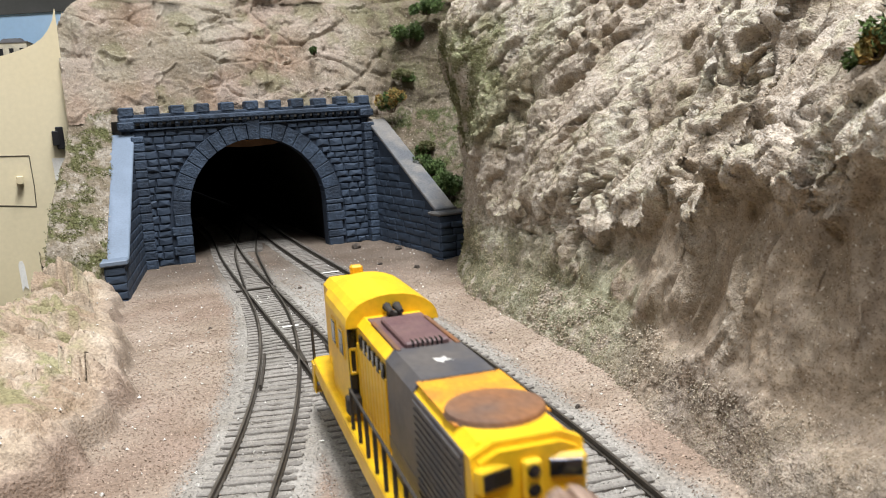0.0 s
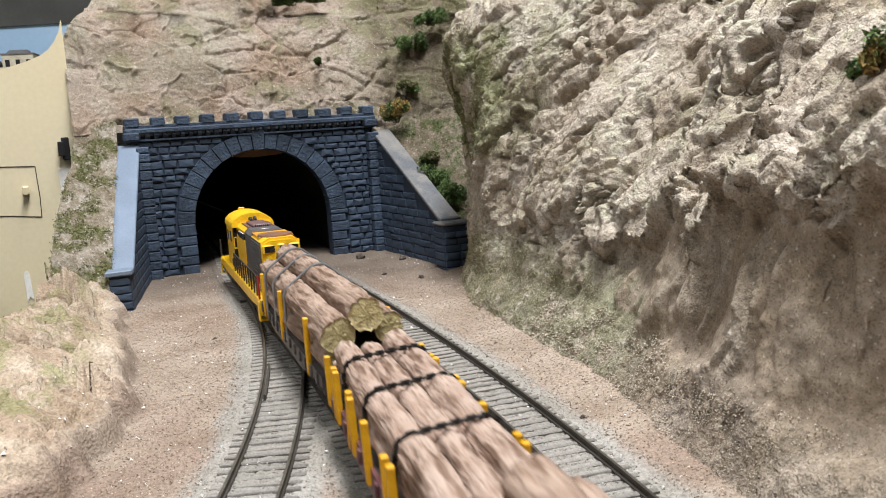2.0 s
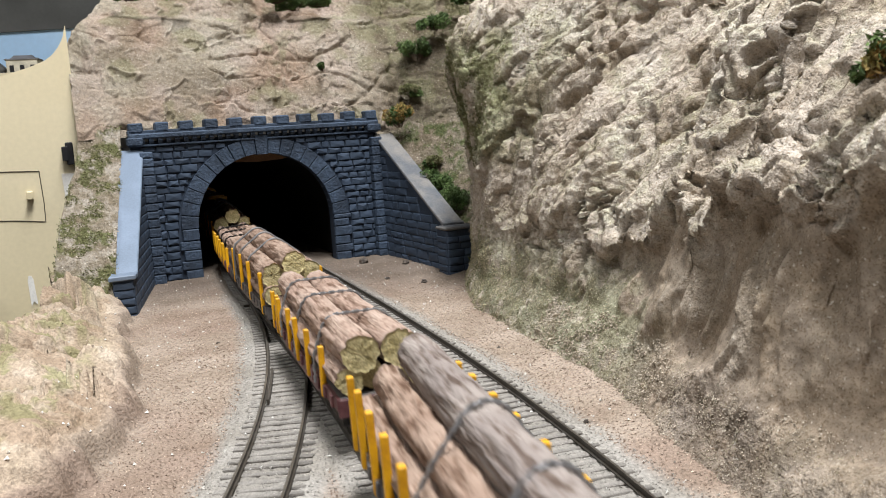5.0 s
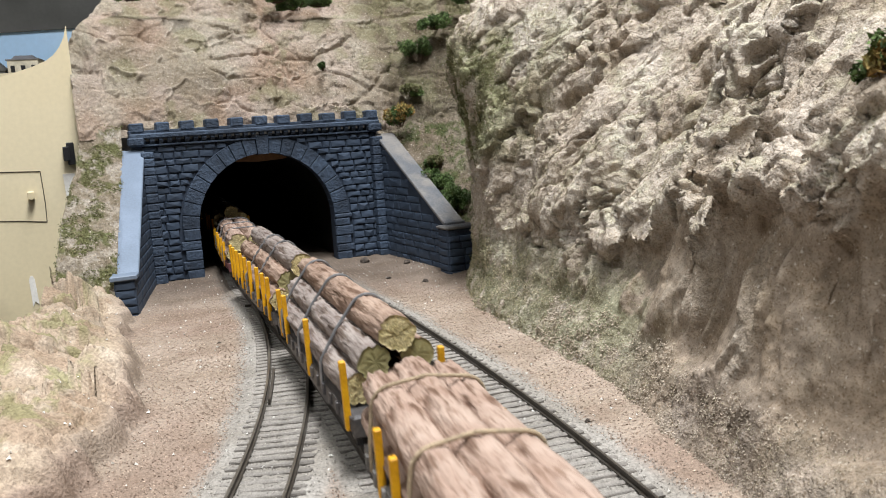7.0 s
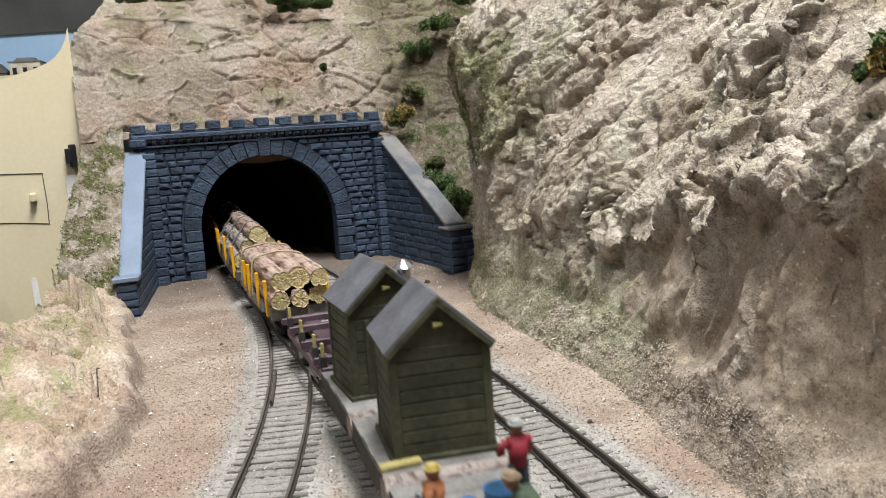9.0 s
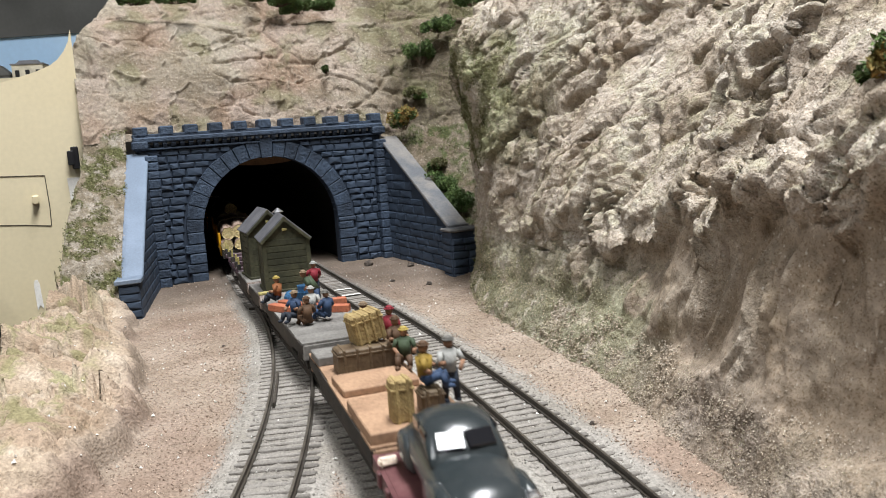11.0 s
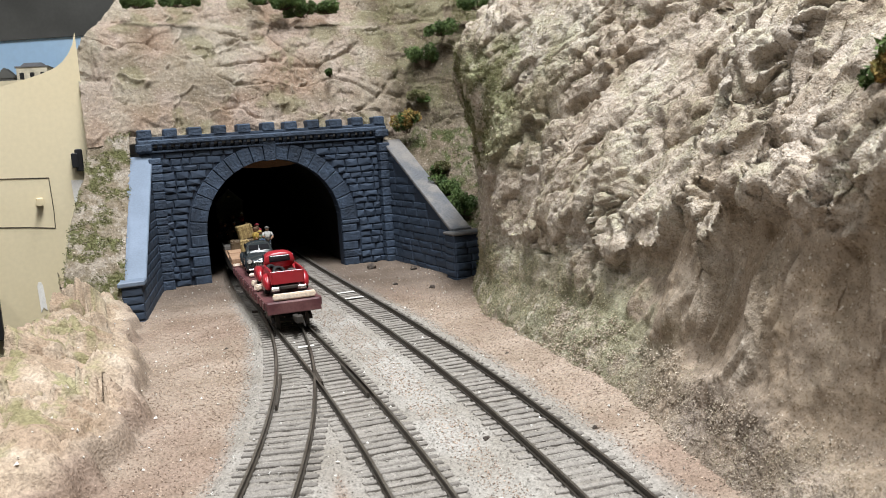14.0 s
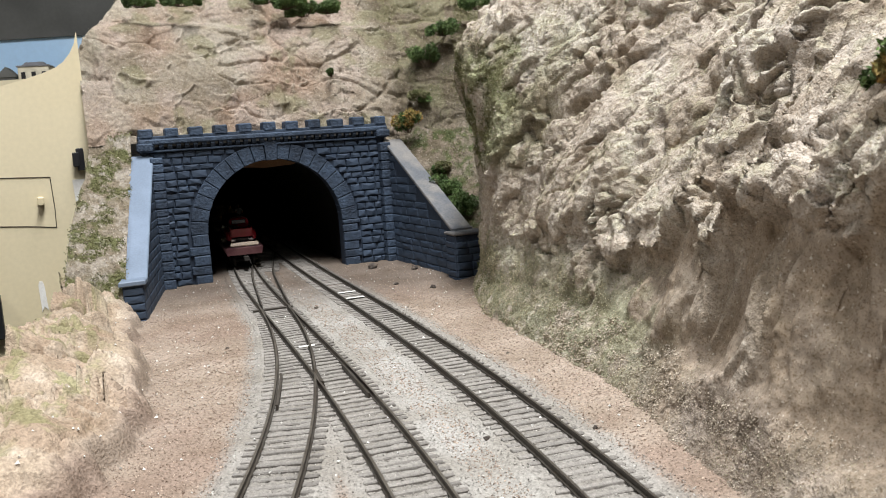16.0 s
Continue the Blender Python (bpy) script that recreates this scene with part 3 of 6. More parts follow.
def scatter_all():
    rnd = np.random.RandomState(5)
    q, n2 = CLIFF, CLIFF_N
    seen = (q[:, 1] > 140) & (q[:, 1] < 700) & (q[:, 2] < 215)
    up = np.clip(n2[:, 2], 0, 1)
    jit = lambda k, s: rnd.normal(0, s, (k, 3))
    i = pick(seen * (1 - .8 * CLIFF_WALL) * (0.25 + up) * (fbm(q / 12, 3, 1) > .46), 26000, 1)
    scatter("cliff_grit", q[i] + n2[i] * .1 + jit(len(i), .5), 0.46, GRIT, "loose pale grit stuck on the cliff", "grit", 1)
    i = pick(seen * (1 - .95 * CLIFF_WALL) * (0.04 + up * step(fbm(q / 20, 3, 3), .45, .62) + 1.4 * CLIFF_FOOT * step(fbm(q / 9, 3, 2), .4, .55)), 44000, 2)
    scatter("cliff_turf", q[i] + n2[i] * .2 + jit(len(i), .5), 0.42, TURF, "dry green scenic turf on the cliff", "turf", 2)
    low = (q[:, 1] > 150) * (q[:, 1] < 400) * (q[:, 2] < 24) * step(fbm(q / 8, 3, 1), .40, .6)
    i = pick(low, 7000, 21)
    scatter("talus", q[i] + n2[i] * .1 + jit(len(i), .5), 0.5, GRIT, "tan rubble at the foot of the cliff", "rubble", 21)
    i = pick(seen * (CLIFF_FAR * step(fbm(q / 12, 3, 0), .45, .6) + 0.25 * CLIFF_FOOT * (fbm(q / 14, 3, 1) > .56)) + 1e-9, 12000, 3)
    scatter("cliff_moss", q[i] + n2[i] * .3 + jit(len(i), .8), 0.7, MOSS, "dark green turf on the far cliff", "turf", 3)
    h = np.concatenate([a for a, _ in HILL])
    i = pick((h[:, 2] < 260) * (to_portal(h[:, 0], h[:, 1])[0] < 108) * (fbm(h / 14, 3, 2) > .47) * 1.0, 5000, 4)
    scatter("hill_grit", h[i] + jit(len(i), .6) + (0, -.2, .2), 0.5, GRIT, "loose pale grit on the hillside", "grit", 4)
    h = HILL[0][0]
    s, n = to_portal(h[:, 0], h[:, 1])
    i = pick(step(s, 108, 135) * (h[:, 2] < 240) * step(fbm(h / 15, 3, 1), .46, .58) + .06 * step(h[:, 2], 205, 215) * (fbm(h / 12, 3, 0) > .5) + 1e-9, 16000, 14)
    scatter("hill_moss", h[i] + jit(len(i), .8) + (0, -.3, .2), 0.65, MOSS, "dark green turf in the gully on the hillside", "turf", 14)
    h = HILL[1][0], HILL[2][0]
    for k, a in enumerate(h):
        i = pick((fbm(a / 13, 4, 1 + k) > .5) * 1.0, 15000 if k else 8000, 5 + k)
        scatter("slope_moss", a[i] + jit(len(i), .7) + (0, 0, .2), 0.5, MOSS, "dark green turf on the slope beside the wall", "turf", 6 + k)
    # gravel on the open ground
    x, y = rnd.uniform(-240, 95, 110000), 150 + 560 * rnd.rand(110000) ** 1.3
    z, up, d = ground_height(x, y)
    s, n = to_portal(x, y)
    ok = (n < 0) & (x < np.interp(y, CLIFF_Y, CLIFF_X) + 2) & (up < 1.5)
    p = np.stack([x, y, z + .1], 1)
    a = ok & (d > 20) & (rnd.rand(len(x)) > 0.8 * step(y, 500, 640))
    scatter("gravel", p[a], 0.42, GRAVEL, "fine brown gravel over the ground", "gravel", 8)
    x, y = rnd.uniform(-200, 80, 700), rnd.uniform(190, 680, 700)
    z, up, d = ground_height(x, y)
    scatter("white_flecks", np.stack([x, y, z + .5], 1)[(to_portal(x, y)[1] < 0) & (up < 40)], 0.6, WHITE, "scattered white plaster flecks on the ground", "flecks", 10)
    x, y = rnd.uniform(-130, 80, 46000), 190 + 500 * rnd.rand(46000) ** 1.3
    z, up, d = ground_height(x, y)
    a = (d < 24) & (up <= 0) & (rnd.rand(len(x)) > 0.8 * step(y, 520, 640))
    scatter("ballast", np.stack([x, y, z + .1], 1)[a], 0.36, BALLAST, "grey stone ballast between the ties", "ballast", 9)


scatter_all()


# ---- tunnel and portal ----
HALF, SPRING, RING = 56.5, 40.0, 13.5


def arch_points(r, n=24, foot=-1.0):
    pts = [(-r, foot)]
    pts += [(-r * math.cos(math.pi * i / n), SPRING + r * math.sin(math.pi * i / n)) for i in range(n + 1)]
    return pts + [(r, foot)]


def build_tunnel():
    bm = bmesh.new()
    ring = arch_points(HALF + 9)
    for k, (y0, y1) in enumerate(((8, 60), (60, 2450))):
        lo = [bm.verts.new((a, y0, b)) for a, b in ring]
        hi = [bm.verts.new((a, y1, b)) for a, b in ring]
        for i in range(len(ring) - 1):
            f = bm.faces.new((lo[i], lo[i + 1], hi[i + 1], hi[i]))
            f.material_index = 1 if k == 0 and 9 < i < 17 else 0
    bm.faces.new(hi)
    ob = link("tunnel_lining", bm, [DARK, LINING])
    mod = ob.modifiers.new("thick", "SOLIDIFY")
    mod.thickness, mod.offset = 0.004, 1
    ob.matrix_basis = Matrix.Translation(PORTAL.translation * MM) @ PORTAL.to_3x3().to_4x4()
    tagged(ob, "dark unlit tunnel lining with wooden roof boards", "tunnel", kind="structure")


STONES = []


def stone_mesh(i):
    """A unit rough-faced stone, 1 x 1 in plan of the wall and 1 proud."""
    rnd = random.Random(i)
    bm = bmesh.new()
    lo = [bm.verts.new((x, 0, z)) for x, z in ((-.5, -.5), (.5, -.5), (.5, .5), (-.5, .5))]
    j = lambda: rnd.uniform(-.05, .05)
    hi = [bm.verts.new((x * 0.86 + j(), -0.75 + 4 * j(), z * 0.74 + j())) for x, z in ((-.5, -.5), (0, -.56), (.5, -.5), (.5, .5), (0, .54), (-.5, .5))]
    c = bm.verts.new((3 * j(), -1.05 + 4 * j(), 3 * j()))
    for a, b in zip(hi, hi[1:] + hi[:1]):
        bm.faces.new((a, b, c))
    bm.faces.new((lo[0], lo[1], hi[2], hi[1], hi[0]))
    bm.faces.new((lo[1], lo[2], hi[3], hi[2]))
    bm.faces.new((lo[2], lo[3], hi[5], hi[4], hi[3]))
    bm.faces.new((lo[3], lo[0], hi[0], hi[5]))
    bmesh.ops.recalc_face_normals(bm, faces=bm.faces)
    me = bpy.data.meshes.new("stone")
    bmesh.ops.scale(bm, vec=(MM, MM, MM), verts=bm.verts)
    bm.to_mesh(me)
    bm.free()
    me.materials.append(STONE)
    return me


STONES = [stone_mesh(i) for i in range(9)]


def lay(parent, name, m, size, rnd):
    ob = new(name, rnd.choice(STONES))
    ob.parent = parent
    ob.matrix_basis = m @ Matrix.Diagonal((*size, 1))
    return ob


def empty(name, m, label, category, group="", kind=""):
    ob = new(name)
    ob.matrix_basis = m
    return tagged(ob, label, category, group, kind)


PORTAL_M = Matrix.Translation(PORTAL.translation * MM) @ PORTAL.to_3x3().to_4x4()


def build_portal():
    rnd = random.Random(4)
    top = empty("tunnel_portal", PORTAL_M, "blue-grey painted stone tunnel portal with crenellated parapet", "tunnel portal", kind="structure")
    bm = bmesh.new()
    inner = arch_points(HALF, 28)
    wall = [(-101, -1), *inner, (101, -1), (101, 112), (-101, 112)]
    prism(bm, wall, 1.0, 11.0)
    link("wall", bm, MORTAR, top)
    # ring of voussoirs and the jambs below it
    n = 19
    for i in range(n):
        a0, a1 = math.pi * i / n + 0.005, math.pi * (i + 1) / n - 0.005
        bm = bmesh.new()
        key = i == n // 2
        r1 = HALF + RING + (1.5 if key else 0)
        r0 = HALF - (0.8 if key else 0)
        pr = 2.2 if key else 1.2 + rnd.uniform(-.35, .35)
        pts = [(-r * math.cos(a), SPRING + r * math.sin(a)) for r, a in ((r0, a0), (r1, a0), (r1, (a0 + a1) / 2), (r1, a1), (r0, a1), (r0, (a0 + a1) / 2))]
        fs = prism(bm, pts, -pr, 11.2)
        bmesh.ops.bevel(bm, geom=list(fs[0].edges), offset=0.35, segments=1, affect="EDGES")
        link("voussoir", bm, STONE, top)
    for side in (-1, 1):
        z = -0.5
        k = 0
        while z < SPRING - 0.2:
            h = min(rnd.choice((6.5, 7.5, 8.5)), SPRING - z)
            if SPRING - z - h < 4:
                h = SPRING - z
            w = RING + (2.5 if k % 2 else 0)
            bm = bmesh.new()
            box(bm, (side * (HALF + w / 2), 4.6 - rnd.uniform(0, .4), z + h / 2), (w - .4, 12.6, h - .5), 0.7)
            link("jamb_stone", bm, STONE, top)
            z += h
            k += 1
    # rubble courses
    z = 0.0
    while z < 107:
        h = rnd.uniform(4.6, 7.0)
        h = min(h, 108.5 - z)
        zc = z + h / 2
        r = HALF + RING + 1.5
        lim = r + 1 if zc < SPRING else (math.sqrt(max(r * r - (zc - SPRING) ** 2, 0)) if zc - SPRING < r else 0)
        for side in (-1, 1):
            x = lim
            while x < 99:
                w = rnd.uniform(6.5, 14)
                if 99 - x - w < 4:
                    w = 99 - x
                if w > 2.5 and not (lim == 0 and x + w < 2):
                    lay(top, "stone", mpose(side * (x + w / 2), 1.05, zc, 0, rnd.uniform(-1.5, 1.5)), (w - .5, rnd.uniform(1.2, 2.4), h - .5), rnd)
                x += w
        z += h
    # string course, corbels, cornice and merlons
    for name, zc, h, y0, bev in (("string_course", 108.8, 1.6, -2.2, .4), ("cornice", 116.0, 4.2, -5.0, .9), ("parapet", 119.2, 2.6, -2.6, .4)):
        bm = bmesh.new()
        box(bm, (0, (y0 + 11) / 2, zc), (205, 11 - y0, h), bev)
        link(name, bm, STONE, top)
    for i in range(31):
        x = -99 + 198 * i / 30
        bm = bmesh.new()
        prism(bm, [(-3.8, 114), (-3.8, 112.4), (-1.2, 109.8), (1.5, 109.8), (1.5, 114)], x - 1.7, x + 1.7, axis="x")
        link("corbel", bm, STONE, top)
    for i in range(11):
        x = -98 + 196 * i / 10
        bm = bmesh.new()
        box(bm, (x * 0.985 + rnd.uniform(-.5, .5), 3.6, 122.9 + rnd.uniform(-.4, .4)), (10.8 + rnd.uniform(-.6, .6), 13.6, 7.4), .9)
        link("merlon", bm, STONE, top)
    for side in (-1, 1):
        bm = bmesh.new()
        box(bm, (side * 98, -1, 112), (12, 10, 6), .8)
        link("end_block", bm, STONE, top)


def build_wing(side, x0, x1, y1, coping, label):
    """A wing wall: from the portal's face out to y1, with a sloped coping and a low end pier."""
    rnd = random.Random(7 + side)
    top = empty("wing_wall", PORTAL_M, label, "wing wall", kind="structure")
    steps = 24
    thick, flat, low = (13.0, 9, 26) if side < 0 else (13.0, 17, 36)

    def h(y):
        return float(np.interp(y, (y1, y1 + flat, -2), (low, low, 105)))
    bm = bmesh.new()
    pa = [(x0 + (x1 - x0) * i / steps, y1 * i / steps) for i in range(steps + 1)]
    lo, hi = [], []
    for x, y in pa:
        t = h(y) - 2
        lo.append([bm.verts.new(v) for v in ((x, y, -6), (x, y, t), (x + side * thick, y, t), (x + side * thick, y, -6))])
    for a, b in zip(lo, lo[1:]):
        for j in range(4):
            bm.faces.new((a[j], a[(j + 1) % 4], b[(j + 1) % 4], b[j]))
    bm.faces.new(lo[0])
    bm.faces.new(lo[-1])
    link("core", bm, MORTAR, top)
    # coping in two lengths: the slope and the flat end
    for a, b in ((0.0, (y1 + flat) / y1), ((y1 + flat) / y1, 1.02 if side < 0 else 0.9)):
        bm = bmesh.new()
        ring = []
        for k in (a, b):
            x, y = x0 + (x1 - x0) * k, y1 * k
            t = h(y)
            o, w = -side * 1.8, side * (thick + 2)
            ring.append([bm.verts.new(v) for v in ((x + o, y, t - 2), (x + o, y, t + 1.2), (x + w, y, t + 1.2), (x + w, y, t - 2))])
        for j in range(4):
            bm.faces.new((ring[0][j], ring[0][(j + 1) % 4], ring[1][(j + 1) % 4], ring[1][j]))
        bm.faces.new(ring[0])
        bm.faces.new(ring[1])
        bmesh.ops.bevel(bm, geom=bm.edges[:], offset=.6, segments=1, affect="EDGES")
        link("coping", bm, coping, top)
    # stone courses on the inner face
    length = math.hypot(x1 - x0, y1)
    d = Vector(((x1 - x0) / length, y1 / length, 0))
    z = -1.0
    face = Vector((-side * abs(d.y), -side * d.x, 0))
    turn = Matrix(((-d.x * side, -face.x, 0), (-d.y * side, -face.y, 0), (0, 0, 1))).to_4x4()
    while z < 98:
        hh = rnd.uniform(5.0, 7.5)
        k = 1.0
        while k < length - 1:
            w = rnd.uniform(11, 26)
            if length - k - w < 5:
                w = length - k
            y = d.y * (k + w)
            if z + hh < h(y) - 1.5:
                c = Vector((x0, 0, 0)) + d * (k + w / 2)
                lay(top, "stone", Matrix.Translation((c.x * MM, c.y * MM, (z + hh / 2) * MM)) @ turn, (w - .5, rnd.uniform(0.7, 1.4) * (1 if side > 0 else .4), hh - .5), rnd)
            k += w
        z += hh
    if side > 0:
        # a low square pier ends the wall
        bm = bmesh.new()
        box(bm, (111, y1 + 8, 14), (25, 17, 38), .8)
        pier = link("pier", bm, MORTAR, top)
        z = -3.0
        while z < 28:
            hh = min(rnd.uniform(4.6, 6.4), 33.2 - z)
            x = 98.5
            while x < 123:
                w = min(rnd.uniform(8, 14), 124 - x)
                lay(pier, "stone", mpose(x + w / 2, y1 - .6, z + hh / 2), (w - .4, rnd.uniform(.9, 1.9), hh - .4), rnd)
                x += w
            lay(pier, "stone", mpose(98.6, y1 + 8, z + hh / 2, 0, 0, -90), (16, rnd.uniform(.7, 1.3), hh - .4), rnd)
            z += hh
        bm = bmesh.new()
        box(bm, (111, y1 + 8, 34), (27, 19, 2.2), .7)
        link("pier_cap", bm, coping, top)
    # end face stones
    z = -4.0
    while z < 22 and side < 0:
        hh = 5.4
        c = (x1 + side * thick / 2, y1, z + hh / 2)
        lay(top, "end_stone", mpose(*c), (thick - .4, 1.3, hh - .5), rnd)
        z += hh
    # pilaster where the wing meets the portal
    z = -0.5
    while z < 101:
        hh = rnd.uniform(6, 8.5)
        hh = min(hh, 104 - z)
        bm = bmesh.new()
        box(bm, (x0 - side * 3.0, -4.5, z + hh / 2), (9.5, 9.5, hh - .4), .8)
        link("pilaster_stone", bm, STONE, top)
        z += hh


build_tunnel()
bm = bmesh.new()
prism(bm, [(-34, 93), (-20, 90.5), (0, 89), (22, 90), (34, 93), (34, 103), (-34, 103)], 24, 30)
rb = link("roof_board", bm, LINING)
rb.matrix_basis = PORTAL_M
tagged(rb, "brown wooden roof board inside the tunnel mouth", "board", kind="structure")
build_portal()
build_wing(-1, -94, -118.0, -126, CAP, "blue-grey painted stone wing wall with smooth coping")
build_wing(1, 101, 106, -140, CAP_DUSTY, "dark blue-grey stone wing wall with dusty coping")


# ---- tracks ----
RAIL_SECTION = [(-.95, 0), (.95, 0), (.95, .35), (.25, .6), (.25, 1.7), (.45, 1.9), (.45, 2.45), (-.45, 2.45), (-.45, 1.9), (-.25, 1.7), (-.25, .6), (-.95, .35)]


def offset_line(f, y0, y1, side, n=60):
    pts = []
    for i in range(n + 1):
        y = y0 + (y1 - y0) * i / n
        x = float(f(y))
        d = Vector((float(f(y + 1)) - float(f(y - 1)), 2)).normalized()
        pts.append((x + d.y * side, y - d.x * side))
    return pts


def rail(parent, f, y0, y1, side, lift=0.0):
    bm = bmesh.new()
    sweep(bm, offset_line(f, y0, y1, side * 8.7), RAIL_SECTION, 2.05 + lift)
    bm.normal_update()
    for fc in bm.faces:
        if abs(fc.normal.z) > .9 and fc.calc_center_median().z > 4.3:
            fc.material_index = 1
    return link("rail", bm, [RAIL, RAILTOP], parent)


def tie_mesh(i):
    rnd = random.Random(30 + i)
    bm = bmesh.new()
    vs = box(bm, (0, 0, 0), (28.5, 2.5, 2.2), .3)
    for v in vs:
        v.co += Vector((rnd.uniform(-.4, .4), rnd.uniform(-.15, .15), rnd.uniform(-.12, .12)))
    bmesh.ops.scale(bm, vec=(MM, MM, MM), verts=bm.verts)
    me = bpy.data.meshes.new("tie")
    bm.to_mesh(me)
    bm.free()
    me.materials.append(TIE)
    return me


TIES = [tie_mesh(i) for i in range(5)]


def build_track(name, f, y0, y1, rails, label, skip=None, seed=0):
    rnd = random.Random(seed)
    top = empty(name, Matrix(), label, "railway track", kind="structure")
    for side, a, b, lift in rails:
        rail(top, f, a, b, side, lift)
    y = y0
    while y < y1:
        x = float(f(y))
        ang = math.degrees(math.atan2(float(f(y - 1)) - float(f(y + 1)), 2))
        if not (skip and skip(y)):
            ob = new("tie", rnd.choice(TIES))
            ob.parent = top
            ob.matrix_basis = mpose(x + rnd.uniform(-.5, .5), y, 0.95 + rnd.uniform(-.35, .1), 0, 0, ang + rnd.uniform(-1.2, 1.2))
        y += 5.9 * math.cos(radians(ang))
    return top


build_track("track_middle", TRAIN_LINE, -150, 1000, ((-1, -420, 1150, 0), (1, -420, 1150, 0)), "weathered track of grey ties and rusty rails", seed=1)
build_track("track_far", FAR_LINE, 120, 1000, ((-1, -420, 1150, 0), (1, -420, 1150, 0)), "weathered track of grey ties and rusty rails", seed=2)
build_track("track_near", LEFT_LINE, 120, 520, ((-1, -420, 540, .06), (1, -420, 525, .06)), "curved weathered siding track joining at a turnout", lambda y: y > 374, seed=3)
build_track("track_spur", SPUR_LINE, 600, 980, ((-1, 540, 1000, .05), (1, 535, 1000, .05)), "weathered track branching off inside the tunnel mouth", lambda y: y < 700, seed=4)


def turnout_ties():
    """Long ties under the turnout, its frog, guard rails and switch blades."""
    rnd = random.Random(9)
    top = empty("turnout", Matrix(), "turnout with long ties, frog and guard rails", "turnout", kind="structure")
    y = 376.0
    while y < 520:
        xa, xb = float(LEFT_LINE(y)) - 15, float(TRAIN_LINE(y)) - 15
        if xb - xa > 2:
            bm = bmesh.new()
            box(bm, (0, 0, 0), (xb - xa, 2.5, 2.2), .35)
            ob = link("tie", bm, TIE, top)
            ob.matrix_basis = mpose((xa + xb) / 2 - .8, y + (xb - xa) * .10 + 2, 1.0, 0, 0, 15 + rnd.uniform(-1, 1))
        y += 5.7
    for f, side, a, b in ((LEFT_LINE, -1, 325, 372), (TRAIN_LINE, 1, 330, 378)):
        bm = bmesh.new()
        sweep(bm, offset_line(f, a, b, side * 6.6, 12), [(-.5, 0), (.5, 0), (.5, 2.2), (-.5, 2.2)], 2.05)
        link("guard_rail", bm, RAIL, top)
    bm = bmesh.new()
    prism(bm, [(-1.2, 2), (1.2, 2), (.8, 4.6), (-.8, 4.6)], -9, 12)
    ob = link("frog", bm, RAIL, top)
    ob.matrix_basis = mpose(-59, 361, 0, 0, 0, 16)
    bm = bmesh.new()
    box(bm, (0, 0, 0), (26, 2.2, 1.6), .3)
    ob = link("throw_bar", bm, RAIL, top)
    ob.matrix_basis = mpose(-113, 533, 2.4, 0, 0, 19)


turnout_ties()


def white_bar(x, y, w, rz):
    bm = bmesh.new()
    box(bm, (0, 0, 0), (w, 2.2, .5), .15)
    ob = link("marker_strip", bm, WHITE)
    ob.matrix_basis = mpose(x, y, 2.5, 0, 0, rz)
    tagged(ob, "small white uncoupling marker strip between the rails", "marker", "marker strips")


white_bar(float(TRAIN_LINE(428)), 426, 8.5, 18)
white_bar(float(FAR_LINE(575)), 575, 13.5, 20)
white_bar(float(FAR_LINE(553)), 553, 13.5, 20)


# ---- benchwork, fascia, backdrop and room ----
def structure(name, c, s, mat, label, category, bev=0.0):
    bm = bmesh.new()
    box(bm, c, s, bev)
    ob = link(name, bm, mat)
    return tagged(ob, label, category, kind="structure")


def slab(name, c, s, mat, label, category):
    return structure(name, c, s, mat, label, category)


slab("benchwork", (30, -60, -14), (360, 740, 16), LINING, "brown plywood benchwork under the scenery", "benchwork")
slab("benchwork_rear", (250, -1500, -14), (1000, 2150, 16), LINING, "brown plywood benchwork behind the scene", "benchwork")
slab("tunnel_floor", (-420, 1900, -8), (1100, 2400, 10), DARK, "plywood roadbed with the tunnel's darkness in its near-black colour", "roadbed")


